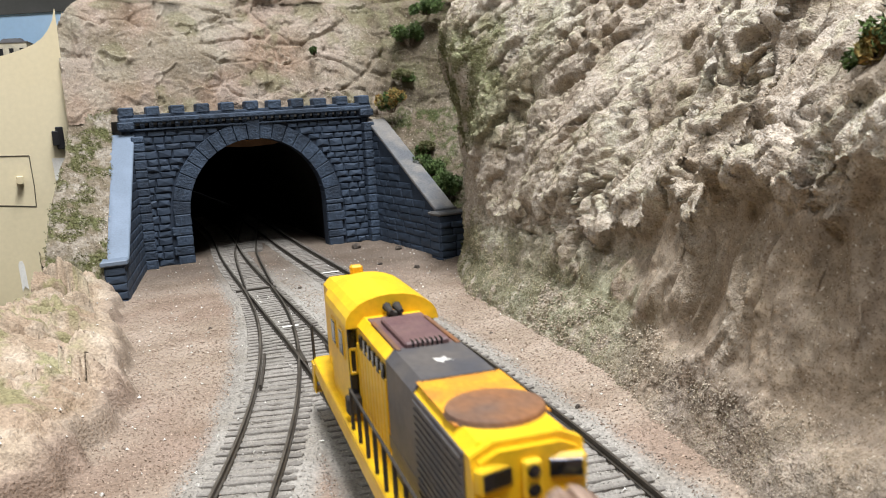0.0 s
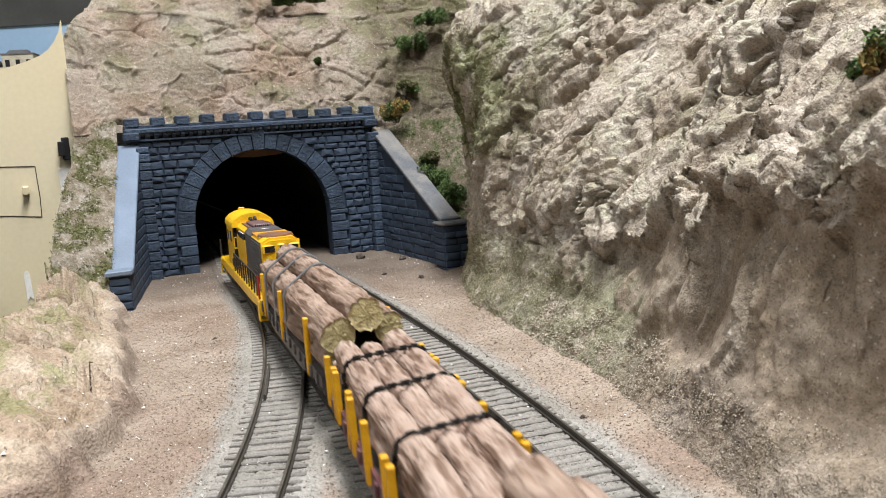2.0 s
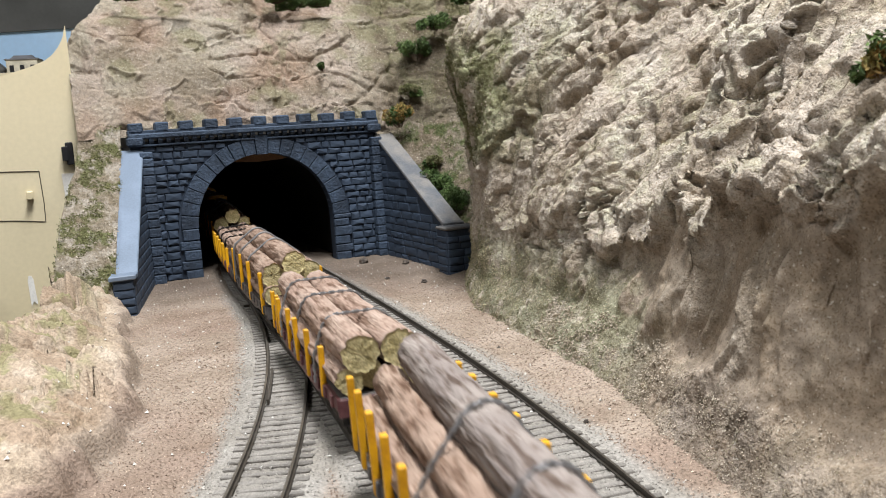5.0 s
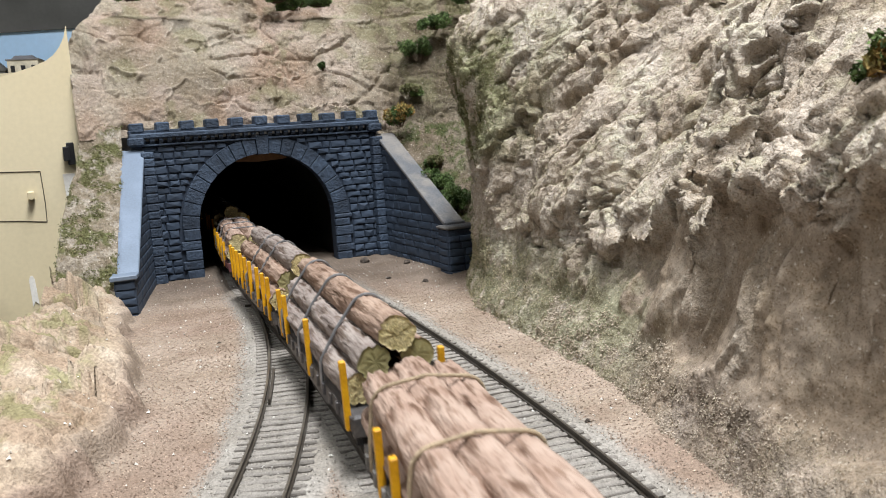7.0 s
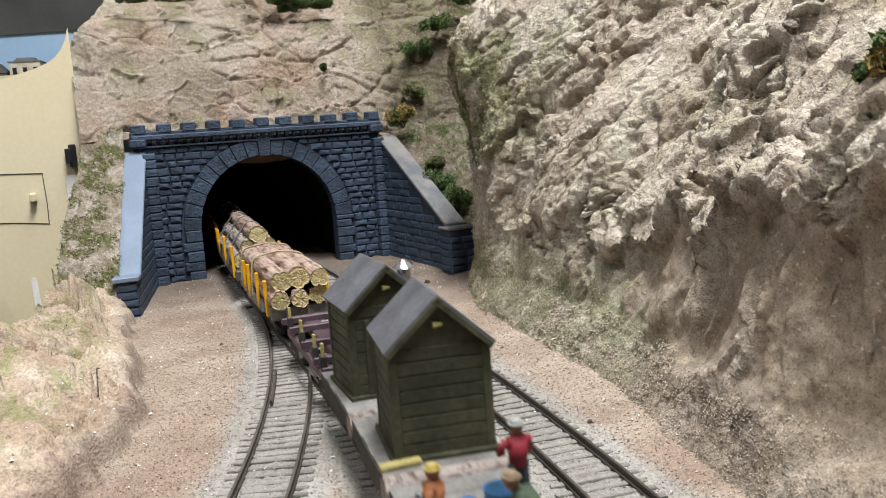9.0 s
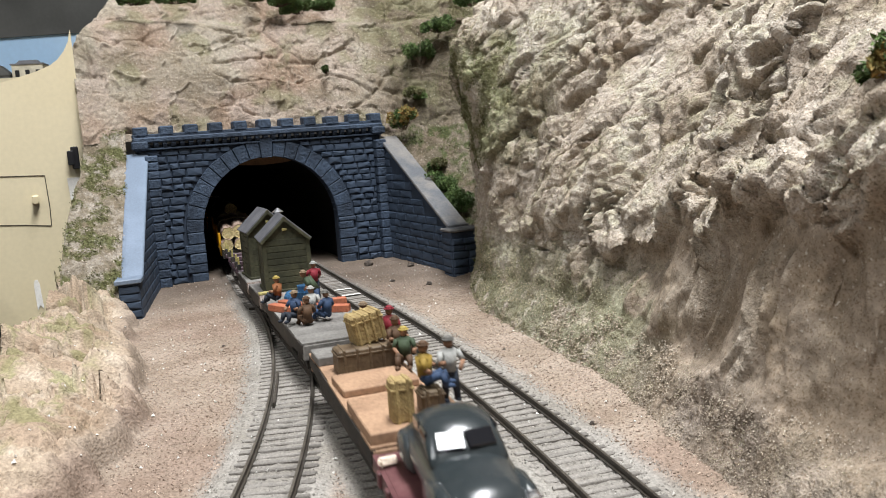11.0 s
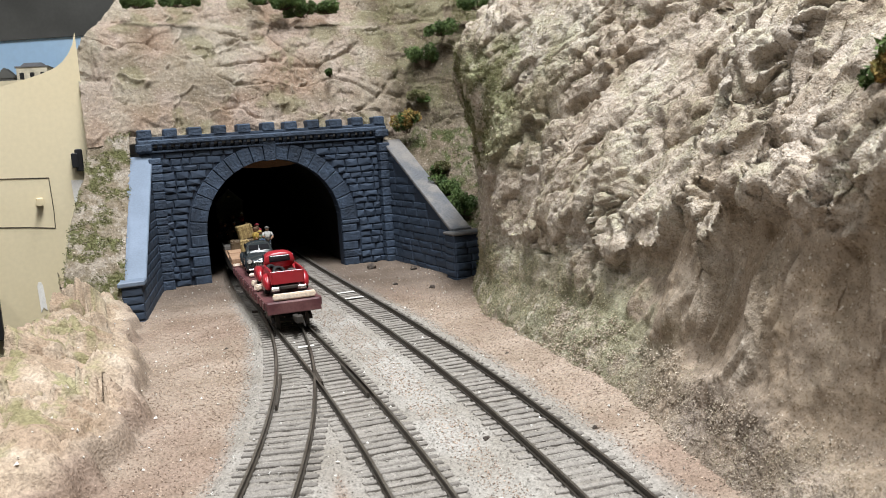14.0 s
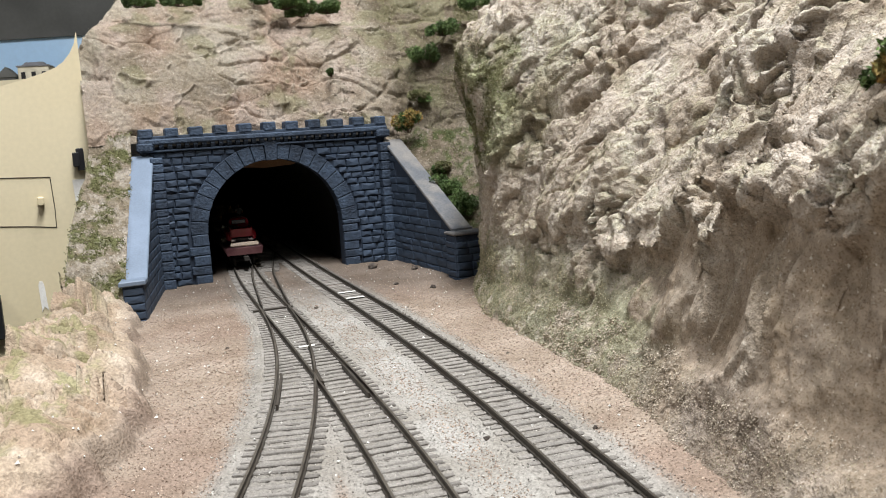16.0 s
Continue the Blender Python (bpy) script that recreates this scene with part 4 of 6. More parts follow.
def build_fascia():
    """Cream panel with a curved top edge beside the hill, with its small fittings."""
    bm = bmesh.new()
    top = [(-134, 208), (-137, 203), (-139, 195), (-143, 187.5), (-148, 181.5), (-154, 177.2), (-164, 173), (-180, 168), (-200, 162.5), (-260, 149), (-420, 120)]
    prism(bm, [(-128, -420), (-128, 116), (-136.5, 122), (-136.5, 203), *top[1:], (-420, -420)], 20, 24)
    ob = link("fascia", bm, CREAM)
    ob.matrix_basis = PORTAL_M
    tagged(ob, "cream painted hardboard fascia with curved top edge", "fascia", kind="structure")
    bm = bmesh.new()
    for a, b in (((-206, 96.6), (-167.6, 94.6)), ((-167.6, 94.6), (-166.9, 70)), ((-166.9, 70), (-167.4, 55.6)), ((-167.4, 55.6), (-187, 58.2)), ((-187, 58.2), (-212, 60.5))):
        rod(bm, (a[0], 19.8, a[1]), (b[0], 19.8, b[1]), 0.32, seg=6)
    ob = link("door_gap", bm, PENCIL, ob, "dark cut line of an access door")
    ob.matrix_basis = Matrix()
    bm = bmesh.new()
    box(bm, (0, -1, 0), (5, 2, 7), .8)
    rod(bm, (0, -2, 0), (0, -7, 0), 2.0, 2.6, 12)
    kn = link("door_knob", bm, CREAM)
    kn.matrix_basis = PORTAL_M @ mpose(-176, 20, 76.5)
    tagged(kn, "small cream wooden knob on the access door", "knob")
    bm = bmesh.new()
    box(bm, (0, -3, 0), (5.5, 6, 17), .6)
    box(bm, (-3.2, -4, 0), (4.6, 7, 11), .5)
    sw = link("switch_box", bm, BLACK)
    sw.matrix_basis = PORTAL_M @ mpose(-144.5, 20, 106.5, 0, 0, 0)
    tagged(sw, "small black plastic switch box on the fascia", "switch")
    bm = bmesh.new()
    prism(bm, [(-152.2, 91.5), (-140, 91), (-140, 36), (-150, 36), (-151, 62)], 19.2, 20)
    pc = link("paint_patch", bm, WHITE)
    pc.matrix_basis = PORTAL_M
    tagged(pc, "white card patch on the cream fascia", "patch")
    bm = bmesh.new()
    prism(bm, [(-185.5, 12), (-184.5, 15), (-182.5, 15), (-181.4, 12), (-180.4, -8), (-183, -5), (-185, -9)], 19.4, 20)
    dr = link("paint_patch", bm, WHITE)
    dr.matrix_basis = PORTAL_M
    tagged(dr, "white paint drip on the cream fascia", "patch")
    bm = bmesh.new()
    box(bm, (-219, 15, -8), (14, 9, 34), 1)
    bk = link("control_box", bm, BLACK)
    bk.matrix_basis = PORTAL_M
    tagged(bk, "black control box on the cream fascia", "control box")


def build_far_house(x, y, z, w, d, h, roof, wall_mat, roof_mat, label):
    top = empty("house", mpose(x, y, z, 0, 0, 12), label, "house", "houses on the far layout")
    bm = bmesh.new()
    box(bm, (0, 0, h / 2), (w, d, h), .4)
    body = link("wall", bm, wall_mat, top)
    bm = bmesh.new()
    if roof == "gable":
        prism(bm, [(-w / 2 - 2, h), (0, h + w * .55), (w / 2 + 2, h), (w / 2 + 2, h - 1.5), (-w / 2 - 2, h - 1.5)], -d / 2 - 2, d / 2 + 2)
    else:
        box(bm, (0, 0, h + .8), (w + 4, d + 4, 2.6), .5)
        vs = box(bm, (0, 0, h + 5), (w * .8, d * .8, 7))
        for v in vs:
            if v.co.z > h + 5:
                v.co.x *= .7
                v.co.y *= .5
    link("roof", bm, roof_mat, top)
    for i in range(3):
        bm = bmesh.new()
        box(bm, (-w / 3 + i * w / 3, -d / 2 - .2, h * .55), (w * .14, 1, h * .35), .1)
        link("window", bm, BLACK, top)


build_fascia()
# the far side of the layout: a shelf with houses before a painted sky, under a dark grey wall
slab("far_shelf", (-1050, 1560, 232), (900, 420, 10), CREAM, "cream painted shelf of the far layout", "shelf")
build_far_house(-742, 1500, 237, 30, 30, 19, "gable", GREY_WALL, GREY_WALL, "small grey gabled house on the far shelf")
build_far_house(-693, 1500, 237, 50, 40, 33, "hip", material("cream_stucco", (0.60, 0.55, 0.44), 0.8), material("slate_roof", (0.17, 0.17, 0.18), 0.8), "cream flat-fronted house with slate hip roof")
slab("backdrop", (-1100, 1900, 300), (1500, 8, 153), SKY, "pale blue painted sky backdrop", "backdrop")
slab("upper_wall", (-1100, 1893, 640), (1500, 10, 530), GREY_WALL, "dark grey valance above the sky backdrop", "wall")
ROOM_X0, ROOM_X1, ROOM_Y0, ROOM_Y1, ROOM_Z0, ROOM_Z1 = -2400, 2200, -3000, 3400, -1150, 1650
slab("floor", (-100, 200, ROOM_Z0 - 20), (4600, 6400, 40), CARPET, "dark grey carpet floor of the room", "floor")
slab("ceiling", (-100, 200, ROOM_Z1 + 20), (4600, 6400, 40), ROOM, "off-white ceiling of the room", "ceiling")
for nm, c, s in (("wall_west", (ROOM_X0 - 20, 200, 250), (40, 6400, 2800)), ("wall_east", (ROOM_X1 + 20, 200, 250), (40, 6400, 2800)),
                 ("wall_south", (-100, ROOM_Y0 - 20, 250), (4600, 40, 2800)), ("wall_north", (-100, ROOM_Y1 + 20, 250), (4600, 40, 2800))):
    slab(nm, c, s, ROOM, "plain painted room wall", "wall")


# ---- rolling stock: each car's origin is on the rail heads at its middle, y forward ----
YELLOW = material("loco_yellow", (0.80, 0.50, 0.014), 0.38, second=(0.72, 0.41, 0.012), scale=70, fine=600, bump=0.08, depth=0.0002, spread=0.05, spec=0.5)
STAKE_YELLOW = material("stake_yellow", (0.70, 0.36, 0.01), 0.5, second=(0.58, 0.28, 0.01), scale=150, fine=900, bump=0.1, spread=0.06)
LOCO_GREY = material("loco_grey", (0.060, 0.060, 0.068), 0.45, second=(0.095, 0.085, 0.080), scale=90, fine=700, bump=0.15, spread=0.1, spec=0.5)
RUST = material("rusted_roof", (0.13, 0.085, 0.065), 0.6, second=(0.22, 0.10, 0.045), scale=70, fine=800, bump=0.2, spread=0.12)
RUST_EDGE = material("heat_stain", (0.42, 0.17, 0.03), 0.5, second=(0.55, 0.27, 0.02), scale=110, fine=800, bump=0.1)
HATCH = material("maroon_hatch", (0.10, 0.055, 0.06), 0.5, second=(0.14, 0.085, 0.08), scale=90, bump=0.2)
RED = material("red_trim", (0.35, 0.02, 0.02), 0.5, spread=0.05)
UNDER = material("underframe_black", (0.022, 0.021, 0.020), 0.75, second=(0.045, 0.038, 0.032), scale=110, bump=0.2)
STEEL = material("car_steel", (0.075, 0.072, 0.075), 0.5, metal=0.2, second=(0.12, 0.105, 0.095), scale=90, bump=0.2)
MAROON = material("maroon_paint", (0.088, 0.032, 0.036), 0.5, second=(0.14, 0.062, 0.062), scale=80, fine=700, bump=0.15, spread=0.1)


def bark_material(name, colour, second):
    """Bark with long fibres and dark furrows that run along the log."""
    m = bpy.data.materials.new(name)
    m.use_nodes = True
    n, l = m.node_tree.nodes, m.node_tree.links
    b = n["Principled BSDF"]
    b.inputs["Roughness"].default_value, b.inputs["Specular IOR Level"].default_value = 0.92, 0.15
    tc, mp = n.new("ShaderNodeTexCoord"), n.new("ShaderNodeMapping")
    mp.inputs["Scale"].default_value = (1, 0.13, 1)
    l.new(tc.outputs["Object"], mp.inputs["Vector"])
    tex = []
    for scale, detail, src in ((330, 4, mp), (900, 4, mp), (70, 4, tc)):
        t = n.new("ShaderNodeTexNoise")
        t.inputs["Scale"].default_value, t.inputs["Detail"].default_value = scale, detail
        l.new(src.outputs["Vector" if src is mp else "Object"], t.inputs["Vector"])
        tex.append(t.outputs["Fac"])
    col = None
    for src, lo, hi, kind, tone in ((tex[2], 0.38, 0.62, "MIX", second), (tex[0], 0.53, 0.64, "MULTIPLY", (0.46, 0.40, 0.36)), (tex[1], 0.50, 0.68, "MULTIPLY", (0.66, 0.60, 0.56))):
        r, mx = n.new("ShaderNodeMapRange"), n.new("ShaderNodeMix")
        r.inputs[1].default_value, r.inputs[2].default_value = lo, hi
        l.new(src, r.inputs[0])
        mx.data_type, mx.blend_type = "RGBA", kind
        l.new(r.outputs[0], mx.inputs["Factor"])
        if col:
            l.new(col, mx.inputs["A"])
        else:
            mx.inputs["A"].default_value = (*colour, 1)
        mx.inputs["B"].default_value = (*tone, 1)
        col = mx.outputs["Result"]
    l.new(col, b.inputs["Base Color"])
    last = None
    for src, deep in ((tex[0], -0.0012), (tex[1], -0.0005)):
        bu = n.new("ShaderNodeBump")
        bu.inputs["Strength"].default_value, bu.inputs["Distance"].default_value = 1.0, abs(deep)
        bu.invert = deep < 0
        l.new(src, bu.inputs["Height"])
        if last:
            l.new(last, bu.inputs["Normal"])
        last = bu.outputs["Normal"]
    l.new(last, b.inputs["Normal"])
    return m


BARK = bark_material("bark", (0.235, 0.16, 0.12), (0.34, 0.25, 0.195))
BARK_GREY = bark_material("bark_grey", (0.21, 0.175, 0.16), (0.29, 0.25, 0.225))
BARK_PALE = bark_material("bark_pale", (0.29, 0.20, 0.155), (0.39, 0.295, 0.24))
CUT = material("cut_end", (0.42, 0.345, 0.165), 0.85, second=(0.58, 0.49, 0.27), scale=420, fine=1300, bump=0.8, depth=0.0006, spread=0.2)
CUT_PALE = material("cut_end_pale", (0.60, 0.50, 0.27), 0.85, second=(0.44, 0.34, 0.16), scale=320, fine=1100, bump=0.9, depth=0.0010, spread=0.18)
SAWN = material("sawn_end", (0.27, 0.24, 0.105), 0.8, second=(0.33, 0.295, 0.15), scale=120, fine=1400, bump=0.2, depth=0.0003, spread=0.08)
STRAP = material("steel_strap", (0.34, 0.345, 0.36), 0.35, metal=0.7, scale=120, bump=0.05, spread=0.05)
CHAIN = material("black_chain", (0.035, 0.032, 0.03), 0.4, metal=0.6, scale=200, bump=0.1)
ROPE = material("twine", (0.42, 0.33, 0.22), 0.95, scale=300, fine=1500, bump=0.6)
GLASS = plain("dark_glass", (0.012, 0.012, 0.014), 0.08)
LENS = plain("lamp_lens", (0.45, 0.45, 0.43), 0.12)
GRAY_PLANK = material("grey_plank", (0.20, 0.19, 0.175), 0.9, second=(0.14, 0.13, 0.12), scale=60, fine=700, bump=0.5, depth=0.0004, spread=0.14)
TAN_PLANK = material("tan_plank", (0.34, 0.215, 0.135), 0.8, second=(0.26, 0.16, 0.10), scale=60, fine=700, bump=0.4, depth=0.0004, spread=0.12)
SHED = material("olive_boards", (0.034, 0.035, 0.020), 0.8, second=(0.062, 0.060, 0.034), scale=60, fine=500, bump=0.4, depth=0.0004, spread=0.16)
SHINGLE = material("grey_roof", (0.070, 0.070, 0.080), 0.65, second=(0.105, 0.105, 0.115), scale=60, fine=600, bump=0.3, spread=0.1)
GLUE = material("yellowed_wood", (0.40, 0.34, 0.13), 0.7, scale=100)
WICKER = material("wicker", (0.36, 0.27, 0.12), 0.8, second=(0.25, 0.175, 0.075), scale=500, fine=1400, bump=0.8)
TRUNK = material("dark_trunk", (0.12, 0.085, 0.05), 0.6, second=(0.075, 0.05, 0.03), scale=140, bump=0.3)
BRICKRED = material("terracotta", (0.40, 0.135, 0.07), 0.8, second=(0.30, 0.095, 0.055), scale=100, bump=0.3)
BLUE = material("blue_drum", (0.035, 0.11, 0.22), 0.5, second=(0.06, 0.15, 0.27), scale=120, bump=0.15)
TRUCKRED = material("red_enamel", (0.33, 0.012, 0.022), 0.3, second=(0.27, 0.010, 0.018), scale=40, fine=400, bump=0.05, spread=0.04, spec=0.6)
CARBLACK = material("black_enamel", (0.022, 0.028, 0.030), 0.22, second=(0.035, 0.04, 0.042), scale=60, fine=400, bump=0.04, spread=0.04, spec=0.6)
CHROME = material("chrome", (0.66, 0.66, 0.68), 0.25, metal=0.9, scale=60, bump=0.03, spread=0.03)
TYRE = material("tyre", (0.020, 0.020, 0.021), 0.8, scale=120, bump=0.2)
PURPLE = material("dark_maroon", (0.050, 0.026, 0.036), 0.5, second=(0.085, 0.055, 0.065), scale=80, bump=0.2)
BALSA = material("pale_balsa", (0.78, 0.68, 0.57), 0.8, second=(0.70, 0.58, 0.46), scale=120, bump=0.3)
FIGURE = {k: material("figure_" + k, c, 0.7, scale=200, bump=0.2, spread=0.08) for k, c in dict(
    skin=(0.260, 0.143, 0.087), red=(0.223, 0.019, 0.031), blue=(0.031, 0.056, 0.112), navy=(0.019, 0.025, 0.037), green=(0.056, 0.081, 0.046), brown=(0.099, 0.056, 0.031),
    orange=(0.260, 0.099, 0.037), yellow=(0.279, 0.186, 0.037), white=(0.341, 0.341, 0.322), straw=(0.372, 0.279, 0.074), grey=(0.136, 0.130, 0.118), tan=(0.236, 0.167, 0.105)).items()}

ROLLING = []   # (thing, middle along the train, half distance between trucks)
LOADS = []     # (thing, middle of its car, reach, pose on the car)
DECK = 18.0


def rolling(name, centre, length, label, category, group=""):
    top = empty(name, Matrix(), label, category, group)
    ROLLING.append((top, centre, length * 0.34))
    return top


def load(ob, car, m):
    """Let a thing ride on the car that stands in the train at that middle and length."""
    LOADS.append((ob, car[0], car[1] * 0.34, m))
    return ob


def bogie(top, y):
    bm = bmesh.new()
    for sx in (-1, 1):
        prism(bm, [(y - 12, 4.2), (y - 10, 6.8), (y - 4, 8.2), (y + 4, 8.2), (y + 10, 6.8), (y + 12, 4.2), (y + 9, 3.4), (y + 4, 4.8), (y - 4, 4.8), (y - 9, 3.4)], sx * 11.6, sx * 9.6, axis="x")
    box(bm, (0, y, 7.6), (20, 5, 3), .4)
    t = link("truck", bm, UNDER, top)
    for dy in (-8, 8):
        bm = bmesh.new()
        for sx in (-1, 1):
            rod(bm, (sx * 7.6, y + dy, 4.9), (sx * 9.4, y + dy, 4.9), 5.2, 4.9, 20)
            rod(bm, (sx * 7.2, y + dy, 4.9), (sx * 7.7, y + dy, 4.9), 5.7, 5.7, 20)
        rod(bm, (-8, y + dy, 4.9), (8, y + dy, 4.9), 1.1, seg=8)
        link("wheelset", bm, UNDER, t)


def coupler(top, y, d):
    bm = bmesh.new()
    box(bm, (0, y + d * 3, 8.6), (3, 8, 3), .4)
    box(bm, (.7, y + d * 7.5, 8.6), (4.4, 3.6, 4.6), .8)
    link("coupler", bm, UNDER, top)
    bm = bmesh.new()
    rod(bm, (3.5, y + d * .5, 8), (4.5, y + d * 3, 3.2), .5, seg=8)
    link("brake_hose", bm, UNDER, top)


def flatcar(name, centre, length, deck_mat, sill_mat, label, planks=0, stakes=(), stake_h=20.0, width=31.0, group="flat cars", stake_mat=None, pockets=True):
    top = rolling(name, centre, length, label, "flat car", group)
    h = length / 2
    bm = bmesh.new()
    box(bm, (0, 0, DECK - 1.2), (width - 2, length - 1, 2.0), .3)
    deck = link("deck", bm, sill_mat if planks else deck_mat, top)
    if planks:
        n = int(length / planks)
        for i in range(n):
            bm = bmesh.new()
            w = length / n
            box(bm, (random.uniform(-.25, .25), -h + (i + .5) * w, DECK - .1), (width - .6, w - .25, 1.2), .15)
            link("plank", bm, deck_mat, deck)
    for sx in (-1, 1):
        bm = bmesh.new()
        x = sx * (width / 2 - .7)
        prism(bm, [(-h, DECK - .3), (h, DECK - .3), (h, 13.6), (h * .62, 12.6), (h * .5, 10.6), (-h * .5, 10.6), (-h * .62, 12.6), (-h, 13.6)], x - .7, x + .7, axis="x")
        link("side_sill", bm, UNDER if planks else sill_mat, top)
        for y in np.arange(-h + 7, h - 3, 11.5):
            bm = bmesh.new()
            box(bm, (sx * (width / 2 + .35), float(y), 15.4), (1.1, 2.6, 4.2), .25)
            if pockets:
                link("stake_pocket", bm, sill_mat, top)
            else:
                bm.free()
    for d in (-1, 1):
        bm = bmesh.new()
        box(bm, (0, d * (h - .6), 14.2), (width - 1, 1.6, 6.4), .3)
        link("end_sill", bm, sill_mat, top)
        coupler(top, d * h, d)
        bogie(top, d * (h - 23))
    bm = bmesh.new()
    box(bm, (0, 0, 11.6), (6, length - 20, 5), .3)
    link("centre_sill", bm, UNDER, top)
    for y in stakes:
        for sx in (-1, 1):
            bm = bmesh.new()
            vs = box(bm, (0, 0, stake_h / 2 - 3), (2.0, 2.3, stake_h), .3)
            ob = link("stake", bm, stake_mat or STAKE_YELLOW, top)
            ob.matrix_basis = mpose(sx * (width / 2 + .2), y, DECK - 2, 0, sx * random.uniform(-1, 2.5), 0)
    return (centre, length), top


def log(length, r, bark, cut, seed):
    """A knobbly trunk with torn bark and rough cut ends, lying along y."""
    rnd = np.random.RandomState(seed)
    nu, nv = 40, max(int(length / 2.2), 20)
    a = np.linspace(0, 2 * np.pi, nu, endpoint=False)
    ys = np.linspace(-length / 2, length / 2, nv)
    A, Y = np.meshgrid(a, ys, indexing="ij")
    A, Y = A.ravel(), Y.ravel()
    off = rnd.rand(3) * 40
    base = np.stack([np.cos(A) * r / 3.2, Y / 13, np.sin(A) * r / 3.2], 1) + off
    ridge = fbm(base * [1.5, 1, 1.5], 4, seed, ridged=True)
    big = fbm(np.stack([np.cos(A) * 0.8, Y / 34, np.sin(A) * .8], 1) + off, 2, seed + 1)
    rr = r * (1 - 0.045 * Y / length) + 1.5 * (big - .5) + 1.5 * (ridge - .62) - 0.55 * step(fbm(base * [2.2, 1, 2.2] + 9, 3, seed + 2), .56, .63)
    v = np.stack([rr * np.cos(A), Y, rr * np.sin(A)], 1)
    idx = np.arange(nu * nv).reshape(nu, nv)
    nxt = np.roll(idx, -1, 0)
    f = np.stack([idx[:, :-1], nxt[:, :-1], nxt[:, 1:], idx[:, 1:]], -1).reshape(-1, 4).tolist()
    verts, mats = v.tolist(), [0] * len(f)
    for end, col in ((0, 0), (1, nv - 1)):
        sy = -1 if end == 0 else 1
        prev = idx[:, col]
        for k, q in enumerate((0.80, 0.55, 0.28)):
            cur = []
            for i in range(nu):
                p = np.array(verts[idx[i, col]])
                cur.append(len(verts))
                verts.append([p[0] * q, p[1] + sy * (rnd.uniform(-.25, .4)), p[2] * q])
            for i in range(nu):
                f.append([int(prev[i]), int(prev[(i + 1) % nu]), cur[(i + 1) % nu], cur[i]])
                mats.append(1)
            prev = cur
        c = len(verts)
        verts.append([0, sy * length / 2, 0])
        for i in range(nu):
            f.append([int(prev[i]), int(prev[(i + 1) % nu]), c])
            mats.append(1)
    ob = raw("log", verts, f, [bark, cut])
    ob.data.polygons.foreach_set("material_index", mats)
    return ob


def band(top, y, pts, r, mat, name, link_len=0.0):
    """A strap or chain over the load, through (x, z) points, at a station of the car."""
    bm = bmesh.new()
    path = []
    for (x0, z0), (x1, z1) in zip(pts, pts[1:]):
        n = max(int(math.hypot(x1 - x0, z1 - z0) / (link_len or 2.0)), 1)
        path += [(x0 + (x1 - x0) * i / n, z0 + (z1 - z0) * i / n) for i in range(n)]
    path.append(pts[-1])
    slant = random.uniform(-3, 3)
    place = lambda i: (path[i][0], y + slant * i / len(path), path[i][1])
    for i in range(len(path) - 1):
        if link_len:
            a, b = Vector(place(i)), Vector(place(i + 1))
            c = (a + b) / 2
            q = (b - a).to_track_quat("Z", "Y").to_matrix().to_4x4() @ Matrix.Rotation(math.pi / 2 * (i % 2), 4, "Z")
            vs = bmesh.ops.create_cone(bm, segments=6, radius1=r, radius2=r, depth=(b - a).length * 1.25, cap_ends=True)["verts"]
            bmesh.ops.transform(bm, matrix=Matrix.Translation(c) @ q @ Matrix.Diagonal((1.5, .7, 1, 1)), verts=vs)
        else:
            rod(bm, place(i), place(i + 1), r, seg=8)
    return link(name, bm, mat, top)


def hull(circles, n=40):
    """Points over the top of a stack of circles (x, z, r), from side to side."""
    out = []
    for i in range(n + 1):
        a = math.pi * (1 - i / n)
        d = (math.cos(a), math.sin(a))
        x, z, r = max(circles, key=lambda c: c[0] * d[0] + c[1] * d[1] + c[2])
        out.append((x + d[0] * (r + .5), z + d[1] * (r + .5)))
    pts = [out[0]]
    for p in out[1:]:
        if math.hypot(p[0] - pts[-1][0], p[1] - pts[-1][1]) > 1.5:
            pts.append(p)
    return [(pts[0][0], DECK - 3)] + pts + [(pts[-1][0], DECK - 3)]


def log_car(centre, length, stack, bark, cut, seed, stakes, bands, style, sill, label, stake_h=22.0, log_len=None, shift=0.0, bark2=None):
    car, top = flatcar("log_car", centre, length, STEEL, sill, label, stakes=stakes, stake_h=stake_h, group="log cars")
    rnd = random.Random(seed)
    for i, (x, z, r) in enumerate(stack):
        ln = (log_len or length + 8) + rnd.uniform(-6, 6)
        ob = log(ln, r, bark2 if bark2 and i % 3 == 0 else bark, SAWN if stack is OFFSET and i in (1, 3, 4) else cut, seed * 10 + i)
        tagged(ob, "rough brown bark log with pale cut ends on a car", "log", "logs on the train")
        load(ob, car, mpose(x, shift + rnd.uniform(-3, 3), z, 0, rnd.uniform(0, 360) * 0, rnd.uniform(-.5, .5)))
    mat, r, ll, nm = {"strap": (STRAP, .62, 0, "strap"), "chain": (CHAIN, .62, 1.7, "chain"), "rope": (ROPE, .55, 0, "rope"), "silver": (STRAP, .5, 1.7, "chain")}[style]
    for y in bands:
        band(top, y, hull(stack), r, mat, nm, ll)
    return car, top


